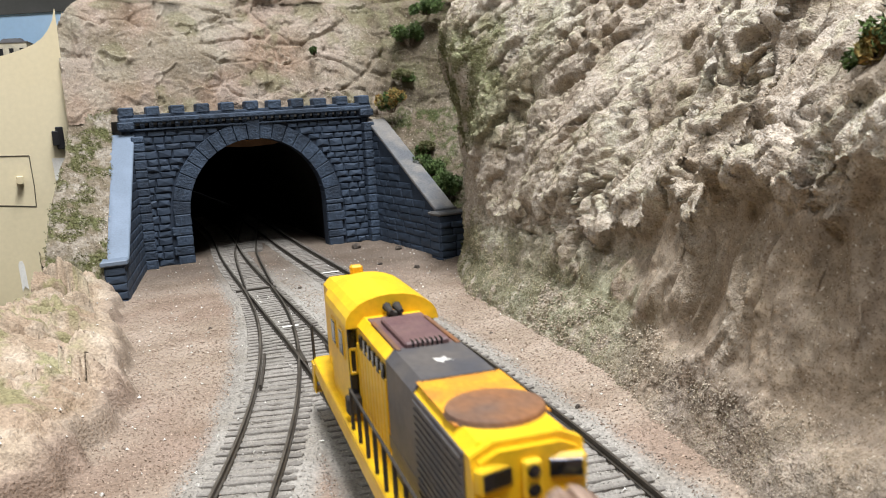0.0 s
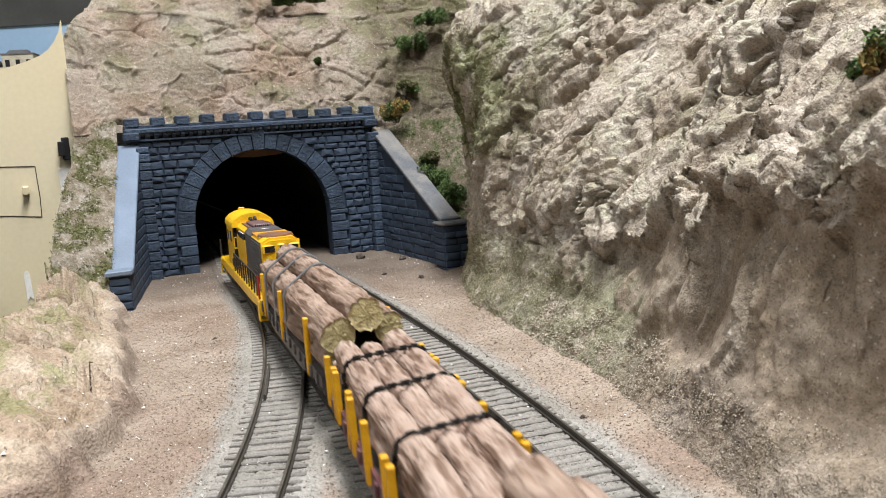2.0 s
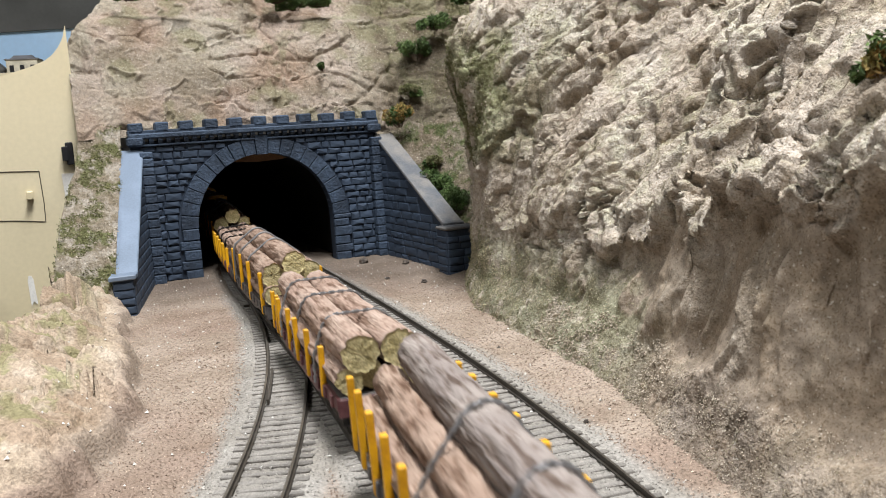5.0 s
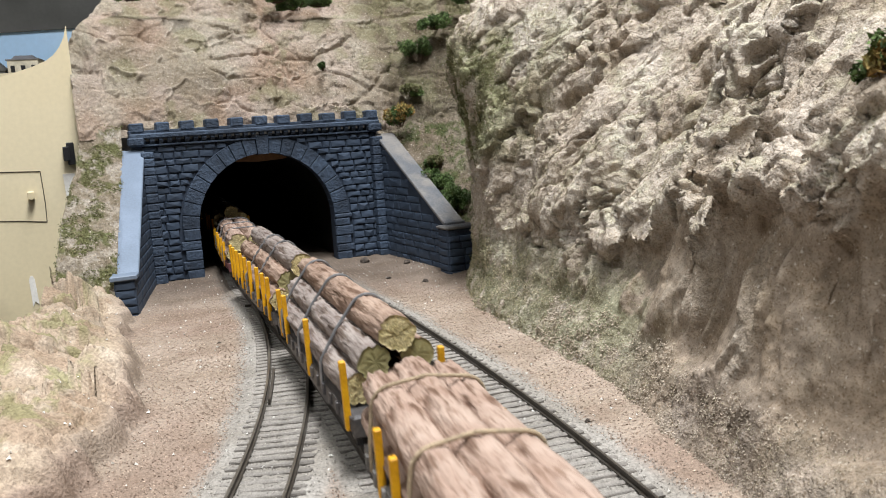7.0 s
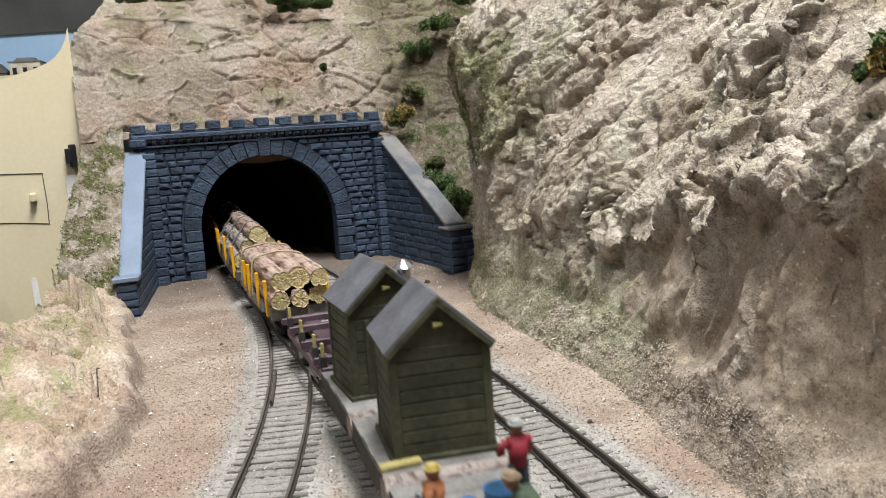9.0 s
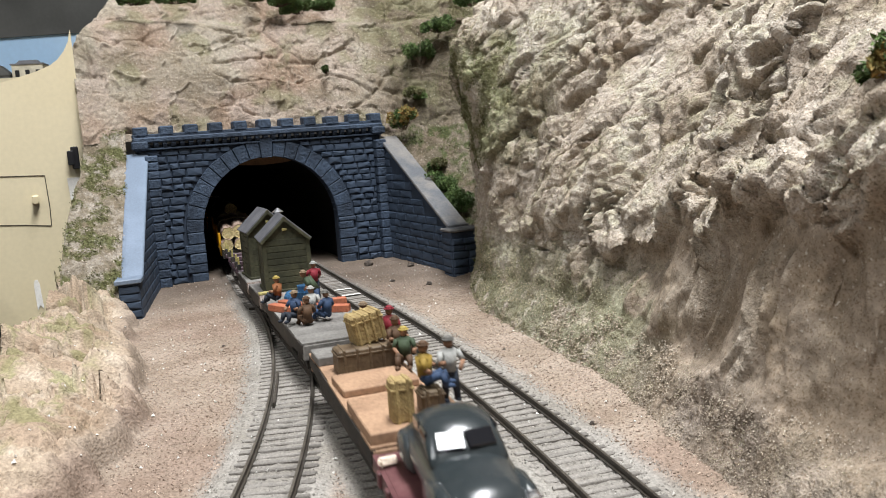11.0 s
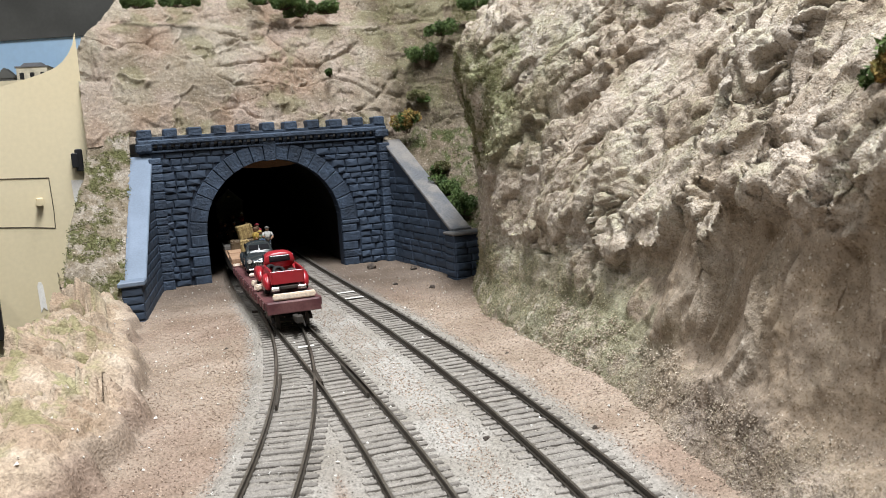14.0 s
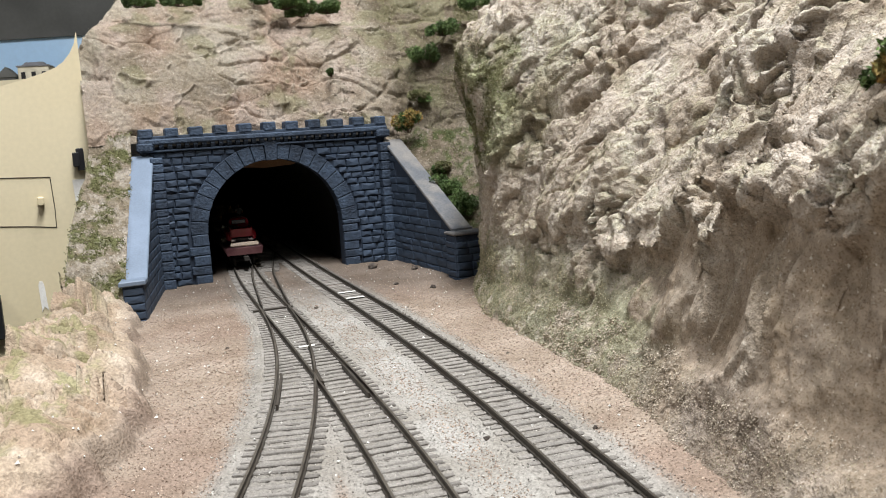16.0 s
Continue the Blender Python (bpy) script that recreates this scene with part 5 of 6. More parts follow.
B0 = DECK + 0.6
PYRAMID = [(-10.2, B0 + 4.8, 4.9), (0, B0 + 4.7, 4.8), (10.2, B0 + 4.8, 4.9), (-9.2, B0 + 14.8, 5.9), (9.0, B0 + 14.6, 5.7), (0.2, B0 + 21.5, 6.0)]
LOWLOAD = [(-9.5, B0 + 3.9, 4.0), (0, B0 + 3.7, 3.8), (9.5, B0 + 3.9, 4.0), (-8.8, B0 + 10.4, 4.2), (-.3, B0 + 10.2, 3.9), (8.2, B0 + 11.2, 4.7)]
OFFSET = [(-10.4, B0 + 5.0, 5.0), (0, B0 + 4.6, 4.7), (10.2, B0 + 4.8, 4.9), (-4.9, B0 + 13.2, 5.2), (8.8, B0 + 13.6, 5.0), (2.4, B0 + 21.4, 5.9)]
BIGLOW = [(-11.2, B0 + 4.6, 4.7), (-1.5, B0 + 4.4, 4.5), (9.6, B0 + 4.8, 4.9), (-6.2, B0 + 13.4, 6.4), (6.6, B0 + 13.2, 6.6)]
PULP = [(-10.6, B0 + 4.6, 4.6), (-.8, B0 + 4.4, 4.5), (9.8, B0 + 4.6, 4.6), (-9.0, B0 + 13.6, 5.2), (0.6, B0 + 14.6, 5.6), (10.4, B0 + 13.7, 5.0)]


def build_loco():
    top = rolling("locomotive", 13, 180, "yellow and grey diesel road switcher locomotive with weathered roof", "locomotive")
    bm = bmesh.new()
    box(bm, (0, 0, 16.4), (31, 184, 2.4), .5)
    frame_ob = link("walkway", bm, YELLOW, top)
    for sx in (-1, 1):
        bm = bmesh.new()
        prism(bm, [(-88, 16), (88, 16), (88, 13), (62, 11.5), (-62, 11.5), (-88, 13)], sx * 15.6, sx * 14.2, axis="x")
        link("side_sill", bm, YELLOW, top)
    bm = bmesh.new()
    box(bm, (0, 0, 11.5), (22, 62, 8), 1.5)
    link("fuel_tank", bm, UNDER, top)
    # long hood with bevelled shoulders
    def hood_section(w, h, c):
        return [(-w, 17.5), (w, 17.5), (w, h - c), (w - c, h), (-w + c, h), (-w, h - c)]
    bm = bmesh.new()
    prism(bm, hood_section(10.2, 47.5, 2.2), -78.5, 24)
    hood = link("long_hood", bm, YELLOW, top)
    # end of the hood with notched corners for the number boards
    bm = bmesh.new()
    prism(bm, [(-10.2, 17.5), (10.2, 17.5), (10.2, 39), (10.4, 46), (6, 48), (-6, 48), (-10.4, 46), (-10.2, 39)], -82, -78.2)
    bmesh.ops.bevel(bm, geom=[e for e in bm.edges if all(v.co.y < -81.9 for v in e.verts)], offset=1.3, segments=2, affect="EDGES")
    end = link("hood_end", bm, YELLOW, top)
    for sx in (-1, 1):
        bm = bmesh.new()
        box(bm, (0, 0, 0), (7.2, 2.4, 4.8), .6)
        ob = link("number_board", bm, YELLOW, end)
        ob.matrix_basis = mpose(sx * 6.6, -81.6, 42.2, 0, 0, -sx * 16)
        bm = bmesh.new()
        box(bm, (0, -1.3, 0), (5.8, .4, 3.2), .1)
        ob2 = link("number_panel", bm, GLASS, ob)
        bm = bmesh.new()
        rod(bm, (sx * 7.0, -83.0, 37.2), (sx * 7.0, -81.5, 37.2), 1.6, 1.9, 14)
        link("class_light", bm, YELLOW, end)
        bm = bmesh.new()
        box(bm, (sx * 4.6, -82.6, 31.6), (4.4, .9, .9), .2)
        link("grab_iron", bm, RED, end)
        bm = bmesh.new()
        box(bm, (sx * 4.6, -82.6, 26.8), (4.4, .9, .9), .2)
        link("grab_iron", bm, RED, end)
    bm = bmesh.new()
    box(bm, (0, -82.6, 41.2), (3.6, 1.6, 7.2), .5)
    hl = link("headlight", bm, YELLOW, end)
    for dz in (-1.7, 1.7):
        bm = bmesh.new()
        rod(bm, (0, -83.8, 41.2 + dz), (0, -83.2, 41.2 + dz), 1.15, seg=14)
        link("lens", bm, GLASS, hl)
    # roof: fan, dark panel, hatch
    bm = bmesh.new()
    rod(bm, (0, -65, 47.3), (0, -65, 48.5), 9.8, 9.4, 36)
    link("radiator_fan", bm, RUST, top)
    bm = bmesh.new()
    box(bm, (0, -56, 47.45), (19, 27, .35), .1)
    link("stained_panel", bm, RUST_EDGE, top)
    bm = bmesh.new()
    prism(bm, hood_section(10.45, 47.9, 2.3), -43, -17)
    link("dark_panel", bm, LOCO_GREY, top)
    for sx in (-1, 1):
        bm = bmesh.new()
        box(bm, (sx * 10.3, -60, 33), (.5, 34, 25), .1)
        link("radiator_shutter", bm, LOCO_GREY, top)
        bm = bmesh.new()
        box(bm, (sx * 10.3, -30, 24.5), (.5, 90, 3.2), .1)
        link("grey_stripe", bm, LOCO_GREY, top)
        for i in range(9):
            bm = bmesh.new()
            box(bm, (sx * 10.4, -14 + i * 4.2, 31), (.7, 3.4, 20 if i % 2 else 19), .2)
            link("hood_door", bm, YELLOW, hood)
        for i in range(6):
            bm = bmesh.new()
            box(bm, (sx * 10.6, -14 + i * 5.6, 42), (.8, 2.8, 4.0), .15)
            link("filter_grille", bm, GLASS, hood)
        for k in range(14):
            bm = bmesh.new()
            box(bm, (sx * 10.7, -60, 22 + k * 1.7), (.5, 32, .6), .1)
            link("louvre", bm, LOCO_GREY, hood)
    bm = bmesh.new()
    box(bm, (0, -2, 47.6), (15.5, 38, .5), .1)
    link("stained_roof", bm, HATCH, top)
    bm = bmesh.new()
    prism(bm, [(-1.6, -31), (-.4, -32.6), (.3, -31.2), (2.2, -31.6), (.8, -30.2), (1.4, -28.4), (-.2, -29.6), (-1.8, -28.9)], 47.85, 48.0, axis="z")
    link("paint_chip", bm, WHITE, top)
    bm = bmesh.new()
    box(bm, (0, -4, 48.4), (11, 28, 1.8), .4)
    link("roof_hatch", bm, HATCH, top)
    for i in range(7):
        bm = bmesh.new()
        box(bm, (-3.6 + i * 1.2, -17, 48.6), (.5, 2.4, 1.8), .1)
        link("exhaust_grille", bm, GLASS, top)
    for sx in (-1, 1):
        bm = bmesh.new()
        box(bm, (sx * 7.4, -4, 47.9), (1.2, 30, .9), .2)
        link("roof_rail", bm, RUST, top)
    bm = bmesh.new()
    for dx in (-1.4, 1.4):
        rod(bm, (dx, 14, 49.4), (dx, 20, 49.8), .7, 1.3, 10)
    box(bm, (0, 17, 48.3), (4, 3, 1.8), .3)
    link("horn", bm, UNDER, top)
    # cab with an arched roof
    bm = bmesh.new()
    box(bm, (0, 40, 32), (26, 33, 30), .6)
    cab = link("cab", bm, YELLOW, top)
    arch = [(13.6 * math.cos(math.pi * i / 12), 45.5 + 7.8 * math.sin(math.pi * i / 12)) for i in range(13)]
    bm = bmesh.new()
    prism(bm, arch + [(-13.6, 44.6), (13.6, 44.6)], 20.5, 59)
    link("cab_roof", bm, YELLOW, top)
    for sx in (-1, 1):
        for y0, w in ((32, 8), (46, 8)):
            bm = bmesh.new()
            box(bm, (sx * 13.1, y0, 38), (.6, w, 9), .3)
            win = link("window", bm, YELLOW, cab)
            bm = bmesh.new()
            box(bm, (sx * 13.25, y0, 38), (.6, w - 1.6, 7.2), .2)
            link("pane", bm, GLASS, win)
        bm = bmesh.new()
        box(bm, (sx * 11.6, 23.3, 33), (2.6, .8, 24), .2)
        dr = link("cab_door", bm, GLASS, cab)
        bm = bmesh.new()
        box(bm, (sx * 11.6, 22.8, 38), (2.2, .5, .8), .1)
        box(bm, (sx * 11.6, 22.8, 31), (2.2, .5, .8), .1)
        box(bm, (sx * 10.7, 22.8, 34.5), (.5, .5, 7.8), .1)
        box(bm, (sx * 12.5, 22.8, 34.5), (.5, .5, 7.8), .1)
        link("door_frame", bm, YELLOW, dr)
        bm = bmesh.new()
        box(bm, (sx * 12.8, 20.5, 22.5), (4.4, 4, 5), .4)
        link("step_box", bm, UNDER, top)
    bm = bmesh.new()
    prism(bm, hood_section(10.2, 48.2, 2.4), 57, 84)
    link("short_hood", bm, YELLOW, top)
    bm = bmesh.new()
    rod(bm, (0, 73, 48), (0, 73, 49.4), 2.4, 2.4, 14)
    box(bm, (0, 73, 51.6), (4.4, 3.2, 3.6), .7)
    link("roof_beacon", bm, STAKE_YELLOW, top)
    # handrails, steps, trucks, couplers
    for sx in (-1, 1):
        for i in range(10):
            bm = bmesh.new()
            y = -80 + i * 10.4
            rod(bm, (sx * 14.6, y, 17.5), (sx * 14.6, y, 29), .55, seg=6)
            link("stanchion", bm, UNDER, top)
        bm = bmesh.new()
        rod(bm, (sx * 14.6, -80, 29), (sx * 14.6, 15, 29), .4, seg=6)
        link("handrail", bm, UNDER, top)
        for ys in (-89, 89):
            bm = bmesh.new()
            for k in range(3):
                box(bm, (sx * 13.2, ys, 15 - 4.4 * k), (5, 6, .8), .2)
            box(bm, (sx * 15.6, ys, 11), (.8, 6, 11), .2)
            link("step_well", bm, YELLOW, top)
            bm = bmesh.new()
            rod(bm, (sx * 15, ys * 1.01, 10), (sx * 15, ys * 1.01, 30), .6, seg=6)
            link("grab_rail", bm, RED if ys < 0 else UNDER, top)
    for d in (-1, 1):
        bm = bmesh.new()
        box(bm, (0, d * 91, 13), (31, 2.4, 9), .6)
        link("pilot", bm, YELLOW, top)
        coupler(top, d * 91, d)
        bogie(top, d * 56)


build_loco()
log_car(-160, 150, PYRAMID, BARK, CUT, 3, (58, 6, -54), (52, 26, -4), "strap", STEEL, "steel log car with pyramid of bark logs held by straps", shift=-1)
log_car(-320, 148, LOWLOAD, BARK_PALE, CUT, 5, (66, 52, 47, 26, 20, 0, -24, -30, -58), (46, 12, -24), "chain", MAROON, "maroon log car with bark logs held by black chain", stake_h=17, log_len=146)
log_car(-468, 154, PYRAMID, BARK, CUT, 7, (46, 12, -24, -70), (43, 13, -22), "strap", STEEL, "steel log car with pyramid of bark logs held by straps", shift=-1, log_len=152)
log_car(-640, 146, BIGLOW, BARK_PALE, CUT, 9, (66, 54, 46, 20, 0, -24, -52), (40, 4, -40), "silver", MAROON, "maroon log car with split bark logs and silver chain", stake_h=18, log_len=144)
log_car(-822, 164, OFFSET, BARK_GREY, CUT_PALE, 11, (74, 60, 42, 25, 6, -14, -40, -62, -78), (4, -32), "silver", STEEL, "dark steel log car with grey logs and silver chain", bark2=BARK, log_len=160, shift=-4)
log_car(-998, 158, OFFSET, BARK, CUT, 13, (60, 44, -10, -76), (58, 12, -36), "strap", STEEL, "steel log car with pyramid of bark logs held by straps", bark2=BARK_GREY, log_len=148, shift=1)
log_car(-1160, 118, PULP, BARK_PALE, CUT_PALE, 15, (31, 12, -24, -54), (46, 0), "rope", GRAY_PLANK, "short grey log car with pale pulp logs tied by twine", stake_h=19)


def build_skeleton():
    """An empty skeleton car: a spine with cross bunks and short stakes."""
    top = rolling("skeleton_log_car", -1296, 108, "empty maroon skeleton log car with short yellow stakes", "log car", "log cars")
    bm = bmesh.new()
    box(bm, (0, 0, 13.6), (8, 108, 4), .4)
    link("spine", bm, PURPLE, top)
    for sx in (-1, 1):
        bm = bmesh.new()
        box(bm, (sx * 12, 0, 12.2), (1.8, 84, 3.2), .3)
        link("side_rail", bm, PURPLE, top)
    for y in (47, 26, -4, -33, -49):
        bm = bmesh.new()
        box(bm, (0, y, 16.8), (29, 3.6, 3.4), .4)
        b = link("bunk", bm, PURPLE, top)
        for sx in (-1, 1):
            bm = bmesh.new()
            box(bm, (sx * 13.4, y, 20.2), (2.6, 2.8, 5), .3)
            link("stake_pocket", bm, UNDER, b)
            bm = bmesh.new()
            box(bm, (sx * 13.4, y, 24.6), (1.3, 1.6, 6), .2)
            link("stake", bm, GLUE, b)
    for d in (-1, 1):
        bogie(top, d * 34)
        coupler(top, d * 54, d)


build_skeleton()
SHED_CARS = []
for mid, ln in ((-1378, 52), (-1431, 48)):
    car, top = flatcar("flat_car", mid, ln, GRAY_PLANK, GRAY_PLANK, "short grey plank flat car carrying an outhouse", planks=8.0, pockets=False)
    SHED_CARS.append((*car, mid))
    bm = bmesh.new()
    rod(bm, (-16, -ln / 2 - .5, 15.5), (17, -ln / 2 - .5, 15.5), 3.7, 3.3, 16)
    link("end_timber", bm, BARK_GREY, top, "round grey timber across the car end")
CAR_H, _ = flatcar("flat_car", -1519, 116, GRAY_PLANK, GRAY_PLANK, "grey plank flat car carrying figurines, drums and red blocks", planks=8.0, pockets=False)
CAR_I, _ = flatcar("flat_car", -1651, 112, TAN_PLANK, TAN_PLANK, "tan plank flat car with trunks and seated figures", planks=14.0, pockets=False)
CAR_J, _ = flatcar("flat_car", -1795, 168, MAROON, MAROON, "maroon flat car carrying a sedan and a pickup", planks=0, pockets=True)

# a car and the station on it from which its load is set out
CAR_H, CAR_I, CAR_J = (*CAR_H, -1494), (*CAR_I, -1597), (*CAR_J, -1751)


def put(ob, car, s, x, z=0.0, rz=0.0, rx=0.0, ry=0.0):
    """Stand a thing on a car's deck at its place along the train."""
    return load(ob, car, mpose(x, s - car[2], DECK + .5 + z, rx, ry, rz))


def outhouse(seed, doorway=False):
    rnd = random.Random(seed)
    top = empty("outhouse", Matrix(), "narrow olive board outhouse with grey pitched roof", "outhouse", "outhouses")
    w, d, h, apex = 25.5, 27.0, 30.0, 41.8
    bm = bmesh.new()
    prism(bm, [(-w / 2, 0), (w / 2, 0), (w / 2, h), (0, apex), (-w / 2, h)], -d / 2, d / 2)
    body = link("body", bm, SHED, top)
    n = 8
    for i in range(n):
        z = 1 + i * (h - 1) / n
        for sy in (-1, 1):
            bm = bmesh.new()
            box(bm, (rnd.uniform(-.1, .1), sy * (d / 2 + .2), z + (h - 1) / n / 2), (w - 3, .6, (h - 1) / n - .35), .15)
            link("board", bm, SHED, body)
        for sx in (-1, 1):
            bm = bmesh.new()
            box(bm, (sx * (w / 2 + .2), rnd.uniform(-.1, .1), z + (h - 1) / n / 2), (.6, d - 3, (h - 1) / n - .35), .15)
            link("board", bm, SHED, body)
    for sx in (-1, 1):
        for sy in (-1, 1):
            bm = bmesh.new()
            box(bm, (sx * (w / 2 - .4), sy * (d / 2 - .4), h / 2), (2.4, 2.4, h), .2)
            link("corner_board", bm, SHED, body)
    for sx in (-1, 1):
        bm = bmesh.new()
        a = math.degrees(math.atan2(apex - h, w / 2))
        ln = math.hypot(w / 2, apex - h) + 2.8
        box(bm, (0, 0, 0), (ln, d + 4, 1.3), .25)
        rf = link("roof_panel", bm, SHINGLE, top)
        rf.matrix_basis = mpose(sx * (w / 4 + .7), 0, (h + apex) / 2 + .2, 0, sx * a, 0)
        bm = bmesh.new()
        box(bm, (0, -d / 2 - 2, -.9), (ln, .8, 1.6), .15)
        bg = link("bargeboard", bm, SHED, rf)
    bm = bmesh.new()
    rod(bm, (-1.4, -d / 2 - .5, 35.4), (1.2, -d / 2 - .5, 35.4), 1.0, .5, 10)
    link("vent_cutout", bm, GLUE, top)
    bm = bmesh.new()
    box(bm, (0, 0, .6), (w + 3.5, d + 3.5, 1.6), .3)
    link("base", bm, SHED, top)
    if doorway:
        # no opening is cut: a black panel gives the doorway its inner shade
        bm = bmesh.new()
        box(bm, (-1, -d / 2 - .4, 13.5), (11, .8, 23), .1)
        dw = link("doorway", bm, BLACK, top, "black panel standing for the shade inside a doorway")
        for x in (-7.4, 5.4):
            bm = bmesh.new()
            box(bm, (x, -d / 2 - .7, 13.5), (1.8, 1.6, 24.5), .2)
            link("jamb", bm, SHED, dw)
        bm = bmesh.new()
        rod(bm, (8, -9, 33), (8, -9, 40.5), 2.2, seg=12)
        vent = link("roof_vent", bm, CHROME, top, "small bright metal roof vent")
        bm = bmesh.new()
        rod(bm, (8, -9, 40.5), (8, -9, 43), 3.8, .6, 12)
        link("cap", bm, CHROME, vent)
    return top


def figure(kind, top_c, leg_c, hat_c, seed, seated=False, lean=0.0):
    """A plain model figure in one piece, 20 mm tall standing."""
    rnd = random.Random(seed)
    bm = bmesh.new()

    def blob(c, r, s, mat):
        vs = bmesh.ops.create_icosphere(bm, subdivisions=2, radius=r)["verts"]
        bmesh.ops.scale(bm, vec=s, verts=vs)
        bmesh.ops.translate(bm, vec=c, verts=vs)
        for f in {f for v in vs for f in v.link_faces}:
            f.material_index = mat

    def limb(a, b, r0, r1, mat):
        vs = rod(bm, a, b, r0, r1, 8)
        for f in {f for v in vs for f in v.link_faces}:
            f.material_index = mat
    hip = 3.2 if seated else 9.6
    for sx in (-1, 1):
        if seated:
            limb((sx * 1.3, 0, 2.0), (sx * 2.1, 5.2, 3.8 + rnd.uniform(-.5, 1.2)), 1.45, 1.2, 1)
            limb((sx * 2.1, 5.2, 4.2), (sx * 2.2, 6.6, .5), 1.15, .9, 1)
            blob((sx * 2.2, 7.4, .7), 1.0, (.9, 1.7, .8), 1)
        else:
            limb((sx * 1.9, rnd.uniform(-.6, .6), .4), (sx * 1.1, 0, hip + .6), 1.0, 1.45, 1)
            blob((sx * 1.9, .6, .6), 1.0, (.9, 1.7, .7), 1)
    ly = math.tan(radians(lean))
    blob((0, 0, hip), 2.3, (1.05, .8, .8), 1)
    limb((0, 0, hip), (0, ly * 6.2, hip + 6.2), 2.1, 2.6, 0)
    blob((0, ly * 6, hip + 5.6), 2.6, (1.15, .75, .7), 0)
    for sx in (-1, 1):
        el = (sx * 3.9, ly * 4 + rnd.uniform(0, 2), hip + 3.0)
        limb((sx * 2.7, ly * 6, hip + 6.0), el, 1.0, .85, 0)
        limb(el, (sx * rnd.uniform(1.5, 3.6), ly * 4 + rnd.uniform(2, 4), hip + rnd.uniform(1.0, 3.6)), .8, .65, 2)
    blob((0, ly * 8.5, hip + 8.8), 1.55, (.95, 1.05, 1.15), 2)
    rod_v = rod(bm, (0, ly * 8.5, hip + 9.5), (0, ly * 8.5, hip + 9.9), 2.0, 1.9, 12)
    for f in {f for v in rod_v for f in v.link_faces}:
        f.material_index = 3
    blob((0, ly * 8.5, hip + 10.0), 1.45, (1, 1, .7), 3)
    ob = link("figurine", bm, [FIGURE[top_c], FIGURE[leg_c], FIGURE["skin"], FIGURE[hat_c]], smooth=True)
    names = dict(white="white", red="red", blue="blue", navy="navy", green="green", brown="brown", orange="orange", yellow="yellow", tan="tan", grey="grey", straw="straw")
    return tagged(ob, "painted %s model figurine in %s top and %s trousers" % ("seated" if seated else "standing", names[top_c], names[leg_c]), "figurine", "figurines on the train")


def crate(size, mat, label, name="trunk", ribs=3):
    top = empty(name, Matrix(), label, "luggage", "luggage on the train")
    bm = bmesh.new()
    box(bm, (0, 0, size[2] / 2), size, .6)
    body = link("body", bm, mat, top)
    bm = bmesh.new()
    box(bm, (0, 0, size[2] * .78), (size[0] + .6, size[1] + .6, .7), .15)
    link("lid_rim", bm, mat, top)
    for i in range(ribs):
        bm = bmesh.new()
        x = -size[0] / 2 + size[0] * (i + .5) / ribs
        box(bm, (x, 0, size[2] / 2), (1.0, size[1] + .8, size[2] + .6), .2)
        link("strap", bm, mat, top)
    return top


def drum():
    top = empty("drum", Matrix(), "blue steel drum on the grey flat car", "drum", "drums")
    bm = bmesh.new()
    rod(bm, (0, 0, 0), (0, 0, 10), 3.6, seg=20)
    b = link("shell", bm, BLUE, top)
    for z in (.4, 3.5, 6.6, 9.7):
        bm = bmesh.new()
        rod(bm, (0, 0, z - .3), (0, 0, z + .3), 3.85, seg=20)
        link("rolling_hoop", bm, BLUE, b)
    return top


def beam(size, mat, label, name="beam"):
    bm = bmesh.new()
    vs = box(bm, (0, 0, size[2] / 2), size, .35)
    ob = link(name, bm, mat)
    return tagged(ob, label, name, name + "s on the train")


put(outhouse(1, True), SHED_CARS[0], -1376, 1.5, 0, 3)
put(outhouse(2), SHED_CARS[1], -1434, 3.4, 0, -3)
put(beam((11, 3.2, 1.6), GLUE, "small yellowed board beside the outhouse", "board"), SHED_CARS[1], -1449.5, -10, 0, 4)
put(figure("s", "red", "navy", "white", 1), CAR_H, -1457, 10.5, 0, 10)
put(figure("s", "orange", "navy", "straw", 2, True), CAR_H, -1463, -10.5, 2, 60)
put(figure("b", "green", "blue", "tan", 3, False, 35), CAR_H, -1484, 6, 0, 80)
put(figure("s", "blue", "navy", "tan", 4, True), CAR_H, -1512, -10, 2, 120)
put(figure("s", "white", "navy", "white", 5, True), CAR_H, -1506, -1, 2, 170)
put(figure("s", "brown", "brown", "brown", 6, True), CAR_H, -1520, -6, 0, 10)
put(figure("s", "blue", "blue", "grey", 7, True), CAR_H, -1516, 4, 1, 30)
put(drum(), CAR_H, -1467, 3.0, 0)
put(drum(), CAR_H, -1463, -4.0, 3.7, 20, 90)
for s, x, rz, z in ((-1480, -11, 28, 0), (-1474, -5, 30, 0), (-1492, 0, -40, 0), (-1480, 12, 85, 0), (-1496, 10, 60, 0)):
    put(beam((4.6, 19, 3.6), BRICKRED, "terracotta red painted block on the grey flat car", "block"), CAR_H, s, x, z, rz)
put(crate((12, 9.5, 11), WICKER, "yellow wicker trunk tilted on a dark chest", "trunk", 4), CAR_I, -1571, 3.2, 9.6, 8, 0, -10)
put(crate((24, 10, 9), TRUNK, "dark wooden travel chest with straps", "chest", 5), CAR_I, -1575, 1.5, 0, 2)
put(beam((17, 15, 3.4), GRAY_PLANK, "pale grey flat crate lid on the tan car", "crate"), CAR_I, -1556, -7, 0, 2)
